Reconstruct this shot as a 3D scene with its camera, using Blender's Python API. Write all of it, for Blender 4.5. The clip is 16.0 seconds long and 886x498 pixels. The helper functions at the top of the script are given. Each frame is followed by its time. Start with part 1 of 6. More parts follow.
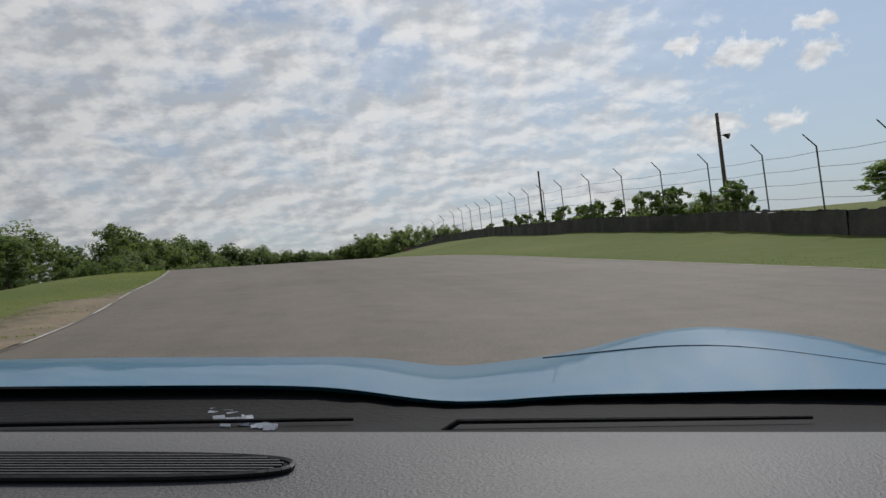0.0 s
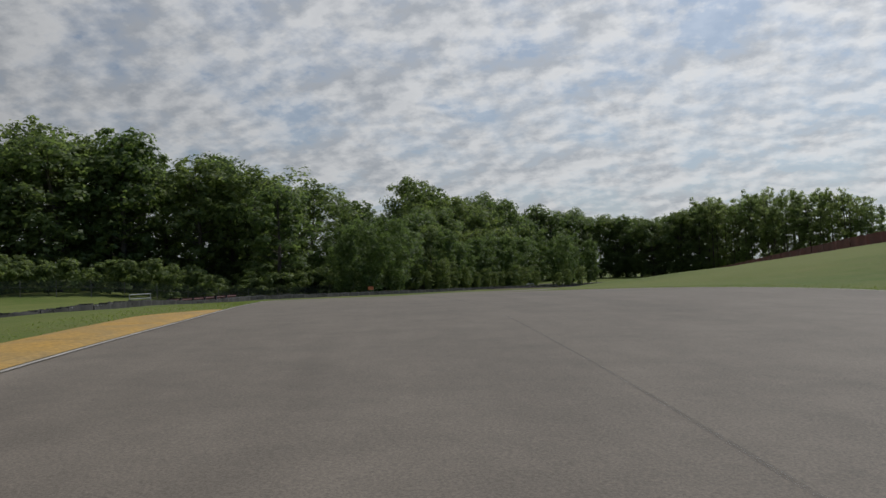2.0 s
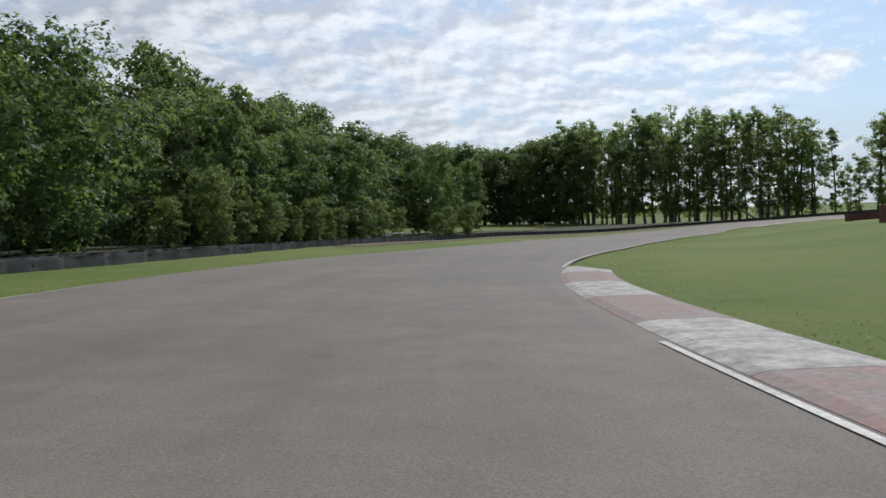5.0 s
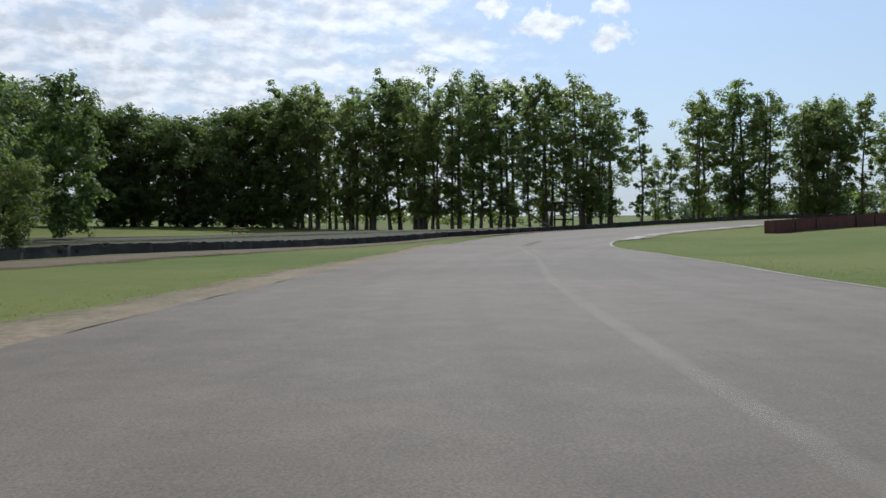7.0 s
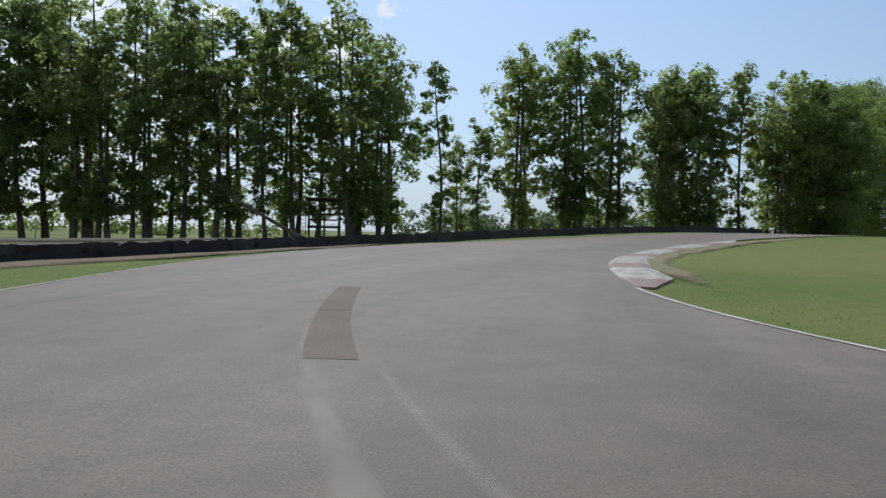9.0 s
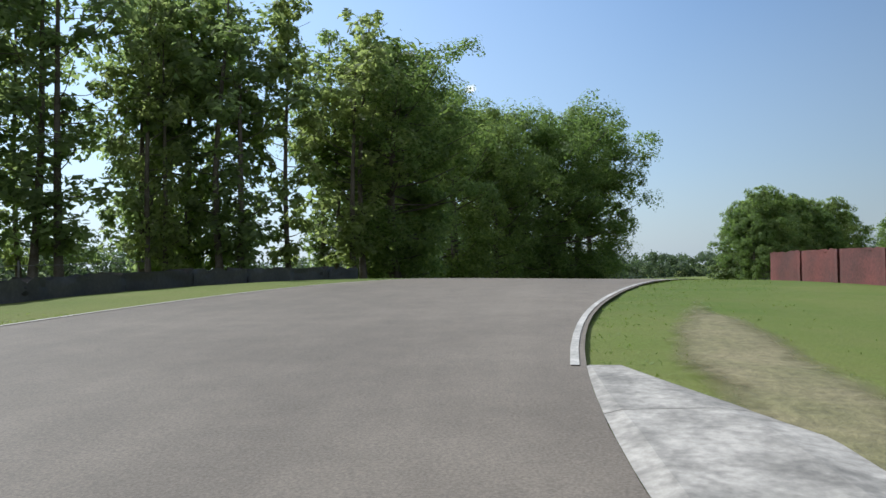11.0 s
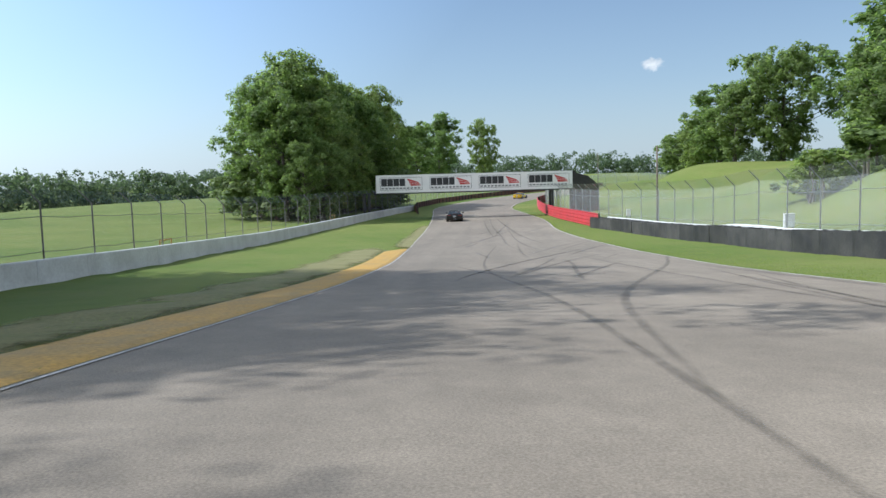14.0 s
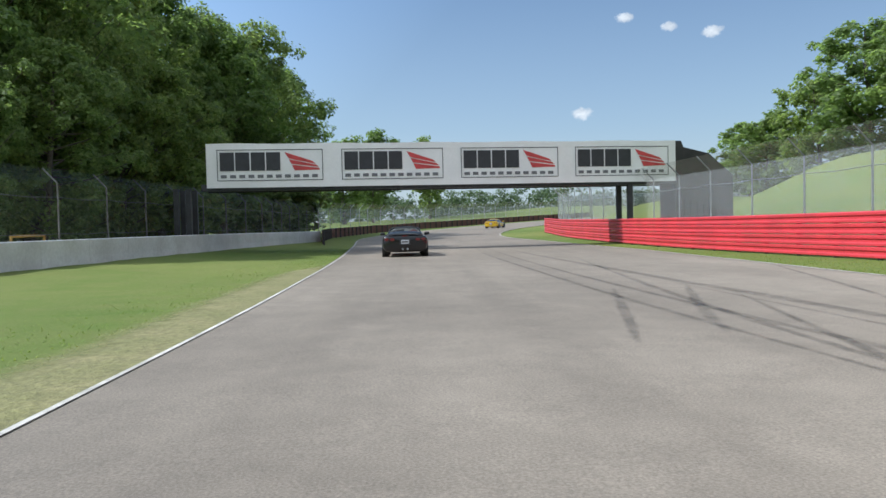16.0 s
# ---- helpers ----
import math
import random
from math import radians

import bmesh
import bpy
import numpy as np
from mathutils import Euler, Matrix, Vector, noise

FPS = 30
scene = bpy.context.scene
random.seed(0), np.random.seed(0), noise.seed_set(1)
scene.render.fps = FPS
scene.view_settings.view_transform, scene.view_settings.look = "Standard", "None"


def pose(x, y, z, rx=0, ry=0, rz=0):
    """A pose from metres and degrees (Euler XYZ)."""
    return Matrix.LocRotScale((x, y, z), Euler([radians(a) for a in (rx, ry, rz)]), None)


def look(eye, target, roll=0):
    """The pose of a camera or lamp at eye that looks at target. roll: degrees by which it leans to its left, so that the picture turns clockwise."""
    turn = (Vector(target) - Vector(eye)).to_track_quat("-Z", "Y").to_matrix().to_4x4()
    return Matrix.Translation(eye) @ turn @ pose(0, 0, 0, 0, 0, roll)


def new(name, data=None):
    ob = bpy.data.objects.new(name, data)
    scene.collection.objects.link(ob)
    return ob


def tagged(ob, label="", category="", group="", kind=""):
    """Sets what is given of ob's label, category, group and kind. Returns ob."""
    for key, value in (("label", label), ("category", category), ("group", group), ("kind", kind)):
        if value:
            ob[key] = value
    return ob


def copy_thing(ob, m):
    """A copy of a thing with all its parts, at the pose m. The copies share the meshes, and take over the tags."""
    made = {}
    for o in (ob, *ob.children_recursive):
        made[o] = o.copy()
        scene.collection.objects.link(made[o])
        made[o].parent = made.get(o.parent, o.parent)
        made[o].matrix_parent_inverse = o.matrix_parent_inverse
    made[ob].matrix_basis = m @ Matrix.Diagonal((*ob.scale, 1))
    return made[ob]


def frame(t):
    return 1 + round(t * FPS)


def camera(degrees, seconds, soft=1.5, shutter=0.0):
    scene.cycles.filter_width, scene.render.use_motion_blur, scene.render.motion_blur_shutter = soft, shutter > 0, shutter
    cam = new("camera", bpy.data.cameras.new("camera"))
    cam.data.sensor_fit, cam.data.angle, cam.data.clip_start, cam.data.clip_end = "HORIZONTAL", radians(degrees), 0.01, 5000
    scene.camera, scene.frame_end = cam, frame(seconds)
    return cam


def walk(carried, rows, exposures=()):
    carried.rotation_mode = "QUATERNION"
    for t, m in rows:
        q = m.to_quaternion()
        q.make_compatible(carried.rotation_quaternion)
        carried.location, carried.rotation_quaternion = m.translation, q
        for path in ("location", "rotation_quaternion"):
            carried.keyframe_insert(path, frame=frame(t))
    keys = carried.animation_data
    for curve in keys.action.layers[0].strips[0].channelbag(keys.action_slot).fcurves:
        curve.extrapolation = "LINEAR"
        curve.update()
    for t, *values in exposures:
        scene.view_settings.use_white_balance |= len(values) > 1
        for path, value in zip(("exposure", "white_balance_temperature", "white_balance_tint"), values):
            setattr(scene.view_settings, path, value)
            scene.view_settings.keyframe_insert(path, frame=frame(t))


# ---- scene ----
cam = camera(61.9, 16.0)
PATH = [
    (0.0, 0.00, -0.00, 1.10, 92.97, 6.20, -0.00),
    (0.5, -1.54, 12.79, 2.08, 93.81, 5.99, 7.28),
    (1.0, -4.57, 25.42, 3.21, 94.20, 4.55, 13.70),
    (1.5, -8.89, 37.97, 4.30, 93.41, 3.33, 18.68),
    (2.0, -14.19, 49.81, 5.16, 91.98, 2.46, 23.27),
    (2.5, -20.03, 60.76, 5.61, 89.72, 1.66, 25.58),
    (3.0, -25.91, 71.40, 5.61, 87.97, 0.86, 25.77),
    (3.5, -31.80, 82.45, 5.29, 86.95, 0.49, 23.45),
    (4.0, -37.12, 94.17, 4.84, 86.73, 0.76, 18.83),
    (4.5, -41.40, 106.68, 4.39, 87.03, 1.40, 12.77),
    (5.0, -44.30, 119.97, 4.03, 87.49, 2.04, 6.10),
    (5.5, -45.67, 133.93, 3.74, 87.74, 2.19, -0.37),
    (6.0, -45.58, 148.36, 3.50, 87.60, 1.51, -6.54),
    (6.5, -44.11, 162.06, 3.25, 87.53, 1.39, -11.57),
    (7.0, -41.66, 174.46, 2.99, 87.45, 0.34, -16.04),
    (7.5, -38.79, 185.64, 2.74, 87.40, 0.31, -19.86),
    (8.0, -35.26, 195.82, 2.48, 87.31, 0.05, -24.47),
    (8.5, -31.24, 204.87, 2.32, 87.76, -1.14, -29.59),
    (9.0, -26.60, 212.78, 2.15, 88.73, -1.06, -37.02),
    (9.5, -20.90, 219.82, 2.14, 88.81, 0.16, -46.55),
    (10.0, -14.73, 225.25, 2.21, 90.40, 0.18, -56.11),
    (10.5, -7.67, 229.65, 2.49, 91.21, 0.30, -65.78),
    (11.0, 0.25, 232.90, 2.87, 91.43, 0.62, -75.35),
    (11.5, 9.01, 234.94, 3.25, 91.14, 1.12, -84.45),
    (12.0, 18.62, 235.72, 3.53, 90.34, 1.62, -92.62),
    (12.5, 28.93, 235.19, 3.58, 88.92, 1.94, -99.64),
    (13.0, 40.04, 233.40, 3.23, 86.35, 1.68, -105.40),
    (13.5, 51.42, 230.63, 2.35, 84.60, 1.85, -109.04),
    (14.0, 63.20, 227.11, 1.26, 84.83, 1.55, -112.35),
    (14.5, 75.15, 222.86, 0.19, 85.48, 1.42, -115.26),
    (15.0, 87.38, 217.93, -0.82, 86.20, 1.22, -117.17),
    (15.5, 99.93, 212.42, -1.53, 86.96, 1.26, -117.72),
    (16.0, 113.31, 206.34, -2.02, 88.15, 1.33, -117.31),
]
# the track: places on its surface every 24 m along the racing line
LINE_XY = [
    (23.0, -76.2), (13.4, -54.2), (6.0, -31.4), (1.1, -7.9), (-2.2, 15.8), (-9.2, 38.7),
    (-19.8, 60.3), (-31.2, 81.4), (-40.4, 103.5), (-45.2, 127.0), (-45.4, 150.9), (-41.6, 174.6),
    (-34.5, 197.5), (-22.4, 218.1), (-3.0, 231.7), (20.5, 235.7), (44.3, 232.5), (67.3, 225.7),
    (89.6, 217.0), (111.5, 207.1), (133.3, 196.9), (154.9, 186.6), (176.5, 176.0), (195.7, 161.8),
    (211.2, 143.6), (222.2, 122.2), (230.6, 99.8), (239.1, 77.3), (247.6, 54.9), (256.0, 32.5),
]
LINE_Z = [
    -3.49, -2.66, -1.82, -0.56, 1.25, 3.26, 4.49, 4.23, 3.40, 2.78, 2.35, 1.89,
    1.35, 1.04, 1.62, 2.45, 1.82, -0.18, -2.03, -3.07, -3.28, -3.22, -3.07, -2.74,
    -2.21, -1.53, -0.86, -0.19, 0.48, 1.15,
]
# cross-fall: metres of height per metre to the right
LINE_FALL = [
    -0.054, -0.054, -0.054, -0.054, -0.047, -0.030, -0.015, -0.007, -0.011, -0.017, -0.014, -0.006,
    0.003, 0.003, -0.004, -0.010, -0.008, -0.002, 0.003, 0.006, 0.003, 0.003, 0.003, 0.003,
    0.003, 0.003, 0.003, 0.003, 0.003, 0.003,
]
walk(cam, [(r[0], pose(*r[1:])) for r in PATH],
     exposures=[(0.0, -0.80, 6500, 10), (1.0, -0.90, 6450, 10), (2.0, -0.80, 6350, 10), (3.0, -0.45, 6150, 10), (5.5, -0.37, 6050, 10), (9.0, -0.33, 5950, 10), (10.2, -0.10, 5950, 9), (12.5, 0.61, 5780, 7), (16.0, 0.58, 5780, 7)])

# ---- world and sun ----
SUN_AZ, SUN_EL = 25.0, 46.0
world = bpy.data.worlds.new("sky")
scene.world = world
world.use_nodes = True

PUFFS = [(24.0, 14.2, 2.6), (28.6, 13.1, 1.9), (21.3, 9.4, 3.0), (26.0, 9.0, 1.6), (28.6, 15.2, 1.5), (32.5, 16.5, 1.3), (20.0, 15.5, 1.5), (128.1, 8.2, 1.0), (131.3, 14.8, 0.7), (134.5, 13.9, 0.6), (137.5, 13.3, 0.8), (77.7, 13.6, 0.6)]


def make_sky():
    nt = world.node_tree
    nt.nodes.clear()
    N = lambda kind, **kw: node(nt, kind, **kw)
    sky = N("ShaderNodeTexSky")
    sky.sky_type, sky.sun_disc = "NISHITA", False
    sky.sun_elevation, sky.sun_rotation = radians(SUN_EL), radians(SUN_AZ)
    sky.air_density, sky.dust_density, sky.ozone_density = 1.0, 0.35, 1.4
    co = N("ShaderNodeTexCoord")
    sep = N("ShaderNodeSeparateXYZ")
    nt.links.new(co.outputs["Generated"], sep.inputs[0])
    up = mathn(nt, "ADD", mathn(nt, "MAXIMUM", sep.outputs["Z"], 0.0), 0.34)
    px = mathn(nt, "DIVIDE", sep.outputs["X"], up)
    py = mathn(nt, "DIVIDE", sep.outputs["Y"], up)
    comb = N("ShaderNodeCombineXYZ")
    nt.links.new(px, comb.inputs[0])
    nt.links.new(py, comb.inputs[1])
    # the sheet lies over the north and west; the east is clear but for a few small clouds
    side = mathn(nt, "ADD", mathn(nt, "MULTIPLY", sep.outputs["X"], -0.97), mathn(nt, "MULTIPLY", sep.outputs["Y"], 0.22))
    cover = ramp(nt, side, [(0.0, 0.0), (0.32, 0.10), (0.47, 0.80), (1.0, 1.0)], lo=-0.5, hi=0.5)
    # altocumulus: lumps and curds on broad swells, each lump paler on the side towards the sun
    lump = noise_tex(nt, comb.outputs[0], 5.6, 7, 0.57, 0.0)
    toward = N("ShaderNodeVectorMath", operation="ADD")
    nt.links.new(comb.outputs[0], toward.inputs[0])
    toward.inputs[1].default_value = (0.032 * math.sin(radians(SUN_AZ)), 0.032 * math.cos(radians(SUN_AZ)), 0.0)
    ahead = noise_tex(nt, toward.outputs[0], 5.6, 7, 0.57, 0.0)
    curd = noise_tex(nt, comb.outputs[0], 21.0, 5, 0.6, 0.0)
    cells = noise_tex(nt, comb.outputs[0], 1.9, 3, 0.55, 0.0)
    a = mathn(nt, "ADD", mathn(nt, "MULTIPLY", lump, 1.0), mathn(nt, "MULTIPLY", curd, 0.40))
    a = mathn(nt, "ADD", a, mathn(nt, "MULTIPLY", cells, 0.50))
    a = mathn(nt, "ADD", a, mathn(nt, "MULTIPLY", cover, 0.36))
    # a few stray cumulus puffs in the clear part: azimuth, elevation, half width in degrees
    stray = None
    for az_, el_, wide_ in PUFFS:
        ca = radians(az_)
        flatv = N("ShaderNodeVectorMath", operation="SUBTRACT")
        nt.links.new(co.outputs["Generated"], flatv.inputs[0])
        e_ = radians(el_)
        flatv.inputs[1].default_value = (math.sin(ca) * math.cos(e_), math.cos(ca) * math.cos(e_), math.sin(e_))
        squash = N("ShaderNodeVectorMath", operation="MULTIPLY")
        nt.links.new(flatv.outputs[0], squash.inputs[0])
        squash.inputs[1].default_value = (1.0, 1.0, 1.9)
        far_ = N("ShaderNodeVectorMath", operation="LENGTH")
        nt.links.new(squash.outputs[0], far_.inputs[0])
        one = mathn(nt, "SUBTRACT", 1.0, mathn(nt, "DIVIDE", far_.outputs["Value"], math.tan(radians(wide_))))
        stray = one if stray is None else mathn(nt, "MAXIMUM", stray, one)
    rag = noise_tex(nt, co.outputs["Generated"], 48.0, 5, 0.6, 0.3)
    stray = mathn(nt, "ADD", mathn(nt, "MAXIMUM", stray, -0.8), mathn(nt, "MULTIPLY", mathn(nt, "SUBTRACT", rag, 0.5), 2.4))
    small = ramp(nt, stray, [(0.0, 0.0), (0.5, 0.8), (1.0, 1.0)], lo=0.05, hi=0.85)
    dens = ramp(nt, a, [(0.0, 0.0), (0.45, 0.62), (1.0, 1.0)], lo=1.06, hi=1.38)
    dens = mathn(nt, "MULTIPLY", dens, ramp(nt, cover, [(0.0, 0.0), (1.0, 1.0)], lo=0.02, hi=0.30))
    dens = mathn(nt, "MAXIMUM", mathn(nt, "MAXIMUM", dens, mathn(nt, "MULTIPLY", cover, 0.36)), small)
    relief = ramp(nt, mathn(nt, "SUBTRACT", lump, ahead), [(0.0, 0.0), (1.0, 1.0)], lo=-0.075, hi=0.075)
    thick = ramp(nt, a, [(0.0, 1.0), (1.0, 0.0)], lo=1.18, hi=1.58)
    pale = mathn(nt, "ADD", mathn(nt, "MULTIPLY", relief, 0.65), mathn(nt, "MULTIPLY", thick, 0.35))
    tint = mix(nt, pale, (0.55, 0.585, 0.63, 1), (1.20, 1.19, 1.17, 1))
    lum = N("ShaderNodeVectorMath", operation="SCALE")
    nt.links.new(tint, lum.inputs[0])
    lum.inputs["Scale"].default_value = CLOUD
    sun_way = N("ShaderNodeVectorMath", operation="DOT_PRODUCT")
    nt.links.new(co.outputs["Generated"], sun_way.inputs[0])
    e, r = radians(SUN_EL), radians(SUN_AZ)
    sun_way.inputs[1].default_value = (math.sin(r) * math.cos(e), math.cos(r) * math.cos(e), math.sin(e))
    # pale haze low over the land
    low = ramp(nt, sep.outputs["Z"], [(0.0, 0.85), (0.35, 0.38), (1.0, 0.04)], lo=0.0, hi=0.36)
    low = mathn(nt, "MINIMUM", mathn(nt, "ADD", low, ramp(nt, sun_way.outputs["Value"], [(0.0, 0.0), (1.0, 0.34)], lo=0.45, hi=0.95)), 0.9)
    clear = mix(nt, low, mix(nt, 1.0, sky.outputs[0], (1.0, 1.04, 1.06, 1), "MULTIPLY"), (4.9, 5.5, 6.1, 1))
    both = mix(nt, mathn(nt, "MULTIPLY", dens, 0.92), clear, lum.outputs[0])
    # the sky is brighter round the sun
    glow = ramp(nt, sun_way.outputs["Value"], [(0.0, 0.355), (0.3, 0.37), (0.72, 0.65), (1.0, 0.85)], lo=-0.2, hi=1.0)
    lit = N("ShaderNodeVectorMath", operation="SCALE")
    nt.links.new(both, lit.inputs[0])
    nt.links.new(mathn(nt, "MULTIPLY", glow, 2.0), lit.inputs["Scale"])
    both = lit.outputs[0]
    bg = N("ShaderNodeBackground")
    bg.inputs["Strength"].default_value = SKY
    nt.links.new(both, bg.inputs[0])
    out = N("ShaderNodeOutputWorld")
    nt.links.new(bg.outputs[0], out.inputs[0])


SKY, CLOUD = 0.10, 8.2


def node(nt, kind, **kw):
    n = nt.nodes.new(kind)
    for k, v in kw.items():
        if k == "operation":
            n.operation = v
    return n


def plug(nt, value, socket):
    if isinstance(value, bpy.types.NodeSocket):
        nt.links.new(value, socket)
    else:
        socket.default_value = value


def mathn(nt, op, a, b=0.0):
    n = node(nt, "ShaderNodeMath", operation=op)
    plug(nt, a, n.inputs[0])
    plug(nt, b, n.inputs[1])
    return n.outputs[0]


def noise_tex(nt, vec, scale, detail=4, rough=0.55, distort=0.0):
    n = node(nt, "ShaderNodeTexNoise")
    n.inputs["Scale"].default_value = scale
    n.inputs["Detail"].default_value = detail
    n.inputs["Roughness"].default_value = rough
    n.inputs["Distortion"].default_value = distort
    if vec is not None:
        nt.links.new(vec, n.inputs["Vector"])
    return n.outputs["Fac"]


def ramp(nt, fac, stops, lo=0.0, hi=1.0):
    m = node(nt, "ShaderNodeMapRange")
    m.inputs["From Min"].default_value, m.inputs["From Max"].default_value = lo, hi
    plug(nt, fac, m.inputs["Value"])
    r = node(nt, "ShaderNodeValToRGB")
    cr = r.color_ramp
    while len(cr.elements) < len(stops):
        cr.elements.new(0.5)
    for e, (p, v) in zip(cr.elements, stops):
        e.position = p
        e.color = (v, v, v, 1) if not isinstance(v, tuple) else (*v[:3], 1)
    nt.links.new(m.outputs[0], r.inputs[0])
    return r.outputs[0]


def mix(nt, fac, a, b, blend="MIX"):
    n = node(nt, "ShaderNodeMix")
    n.data_type, n.blend_type = "RGBA", blend
    plug(nt, fac, n.inputs[0])
    plug(nt, a, n.inputs[6])
    plug(nt, b, n.inputs[7])
    return n.outputs[2]


make_sky()
sun = new("sun", bpy.data.lights.new("sun", "SUN"))
sun.data.energy, sun.data.angle, sun.data.color = 3.8, radians(0.6), (1.0, 0.95, 0.88)
az, el = radians(SUN_AZ), radians(SUN_EL)
sun.matrix_world = look((math.sin(az) * math.cos(el) * 100, math.cos(az) * math.cos(el) * 100, math.sin(el) * 100), (0, 0, 0))


# ---- materials ----
def material(name, colour, other=None, scale=6.0, fine=60.0, rough=0.7, metal=0.0, bump=0.2, bump_size=0.01, coat=0.0,
             speckle=0.25, by="object", vary=0.0, spec=0.5):
    """A surface with patches of a second colour, a fine grain and a relief."""
    m = bpy.data.materials.new(name)
    m.use_nodes = True
    nt = m.node_tree
    b = nt.nodes["Principled BSDF"]
    co = node(nt, "ShaderNodeTexCoord").outputs["Object"] if by == "object" else node(nt, "ShaderNodeNewGeometry").outputs["Position"]
    other = other or tuple(c * 0.75 for c in colour)
    big = ramp(nt, noise_tex(nt, co, scale, 5, 0.6), [(0, 0.0), (1, 1.0)], 0.35, 0.65)
    small = noise_tex(nt, co, fine, 3, 0.6)
    col = mix(nt, big, (*colour, 1), (*other, 1))
    lift = ramp(nt, small, [(0, 1 - speckle), (1, 1 + speckle)], 0.3, 0.7)
    sc = node(nt, "ShaderNodeVectorMath", operation="MULTIPLY")
    nt.links.new(col, sc.inputs[0])
    nt.links.new(lift, sc.inputs[1])
    col = sc.outputs[0]
    if vary:
        rnd = node(nt, "ShaderNodeObjectInfo").outputs["Random"]
        v = ramp(nt, rnd, [(0, 1 - vary), (1, 1 + vary)])
        s2 = node(nt, "ShaderNodeVectorMath", operation="MULTIPLY")
        nt.links.new(col, s2.inputs[0])
        nt.links.new(v, s2.inputs[1])
        col = s2.outputs[0]
    nt.links.new(col, b.inputs["Base Color"])
    b.inputs["Roughness"].default_value = rough
    b.inputs["Metallic"].default_value = metal
    b.inputs["Specular IOR Level"].default_value = spec
    b.inputs["Coat Weight"].default_value = coat
    b.inputs["Coat Roughness"].default_value = 0.03
    if bump:
        bp = node(nt, "ShaderNodeBump")
        bp.inputs["Strength"].default_value, bp.inputs["Distance"].default_value = bump, bump_size
        nt.links.new(small, bp.inputs["Height"])
        nt.links.new(bp.outputs[0], b.inputs["Normal"])
    return m


def leaf_material(name, dark, light, trans=0.35):
    m = bpy.data.materials.new(name)
    m.use_nodes = True
    nt = m.node_tree
    nt.nodes.clear()
    geo = node(nt, "ShaderNodeNewGeometry")
    obj = node(nt, "ShaderNodeObjectInfo")
    col = mix(nt, geo.outputs["Random Per Island"], (*dark, 1), (*light, 1))
    shift = ramp(nt, obj.outputs["Random"], [(0, (0.85, 0.9, 0.8)), (0.5, (1.0, 1.0, 1.0)), (1, (1.2, 1.12, 1.0))])
    mul = node(nt, "ShaderNodeVectorMath", operation="MULTIPLY")
    nt.links.new(col, mul.inputs[0])
    nt.links.new(shift, mul.inputs[1])
    p = node(nt, "ShaderNodeBsdfPrincipled")
    p.inputs["Roughness"].default_value = 0.55
    p.inputs["Specular IOR Level"].default_value = 0.3
    nt.links.new(mul.outputs[0], p.inputs["Base Color"])
    t = node(nt, "ShaderNodeBsdfTranslucent")
    warm = node(nt, "ShaderNodeVectorMath", operation="MULTIPLY")
    nt.links.new(mul.outputs[0], warm.inputs[0])
    warm.inputs[1].default_value = (2.05, 2.15, 1.4)
    nt.links.new(warm.outputs[0], t.inputs[0])
    ms = node(nt, "ShaderNodeMixShader")
    ms.inputs[0].default_value = trans
    nt.links.new(p.outputs[0], ms.inputs[1])
    nt.links.new(t.outputs[0], ms.inputs[2])
    out = node(nt, "ShaderNodeOutputMaterial")
    nt.links.new(ms.outputs[0], out.inputs[0])
    return m


def veil_material(name, colour, cover):
    """Chain-link seen from afar: most light passes."""
    m = bpy.data.materials.new(name)
    m.use_nodes = True
    nt = m.node_tree
    b = nt.nodes["Principled BSDF"]
    co = node(nt, "ShaderNodeTexCoord").outputs["Object"]
    b.inputs["Base Color"].default_value = (*colour, 1)
    b.inputs["Roughness"].default_value, b.inputs["Metallic"].default_value = 0.5, 0.6
    a = ramp(nt, noise_tex(nt, co, 0.8, 3), [(0, cover * 0.85), (1, cover * 1.15)], 0.3, 0.7)
    nt.links.new(a, b.inputs["Alpha"])
    return m


def grass_material():
    m = bpy.data.materials.new("grass")
    m.use_nodes = True
    nt = m.node_tree
    b = nt.nodes["Principled BSDF"]
    pos = node(nt, "ShaderNodeNewGeometry").outputs["Position"]
    n1 = ramp(nt, noise_tex(nt, pos, 0.07, 4, 0.6), [(0, 0.0), (1, 1.0)], 0.38, 0.62)
    n2 = ramp(nt, noise_tex(nt, pos, 0.9, 5, 0.65), [(0, 0.0), (1, 1.0)], 0.35, 0.68)
    n3 = noise_tex(nt, pos, 34.0, 5, 0.75)
    col = mix(nt, n1, (0.086, 0.134, 0.024, 1), (0.142, 0.172, 0.042, 1))
    col = mix(nt, mathn(nt, "MULTIPLY", n2, 0.36), col, (0.190, 0.172, 0.070, 1))
    sc = node(nt, "ShaderNodeVectorMath", operation="MULTIPLY")
    nt.links.new(col, sc.inputs[0])
    nt.links.new(ramp(nt, n3, [(0, 0.68), (1, 1.32)], 0.3, 0.7), sc.inputs[1])
    nt.links.new(sc.outputs[0], b.inputs["Base Color"])
    b.inputs["Roughness"].default_value = 0.9
    b.inputs["Specular IOR Level"].default_value = 0.15
    bp = node(nt, "ShaderNodeBump")
    bp.inputs["Strength"].default_value, bp.inputs["Distance"].default_value = 0.55, 0.03
    nt.links.new(n3, bp.inputs["Height"])
    nt.links.new(bp.outputs[0], b.inputs["Normal"])
    return m


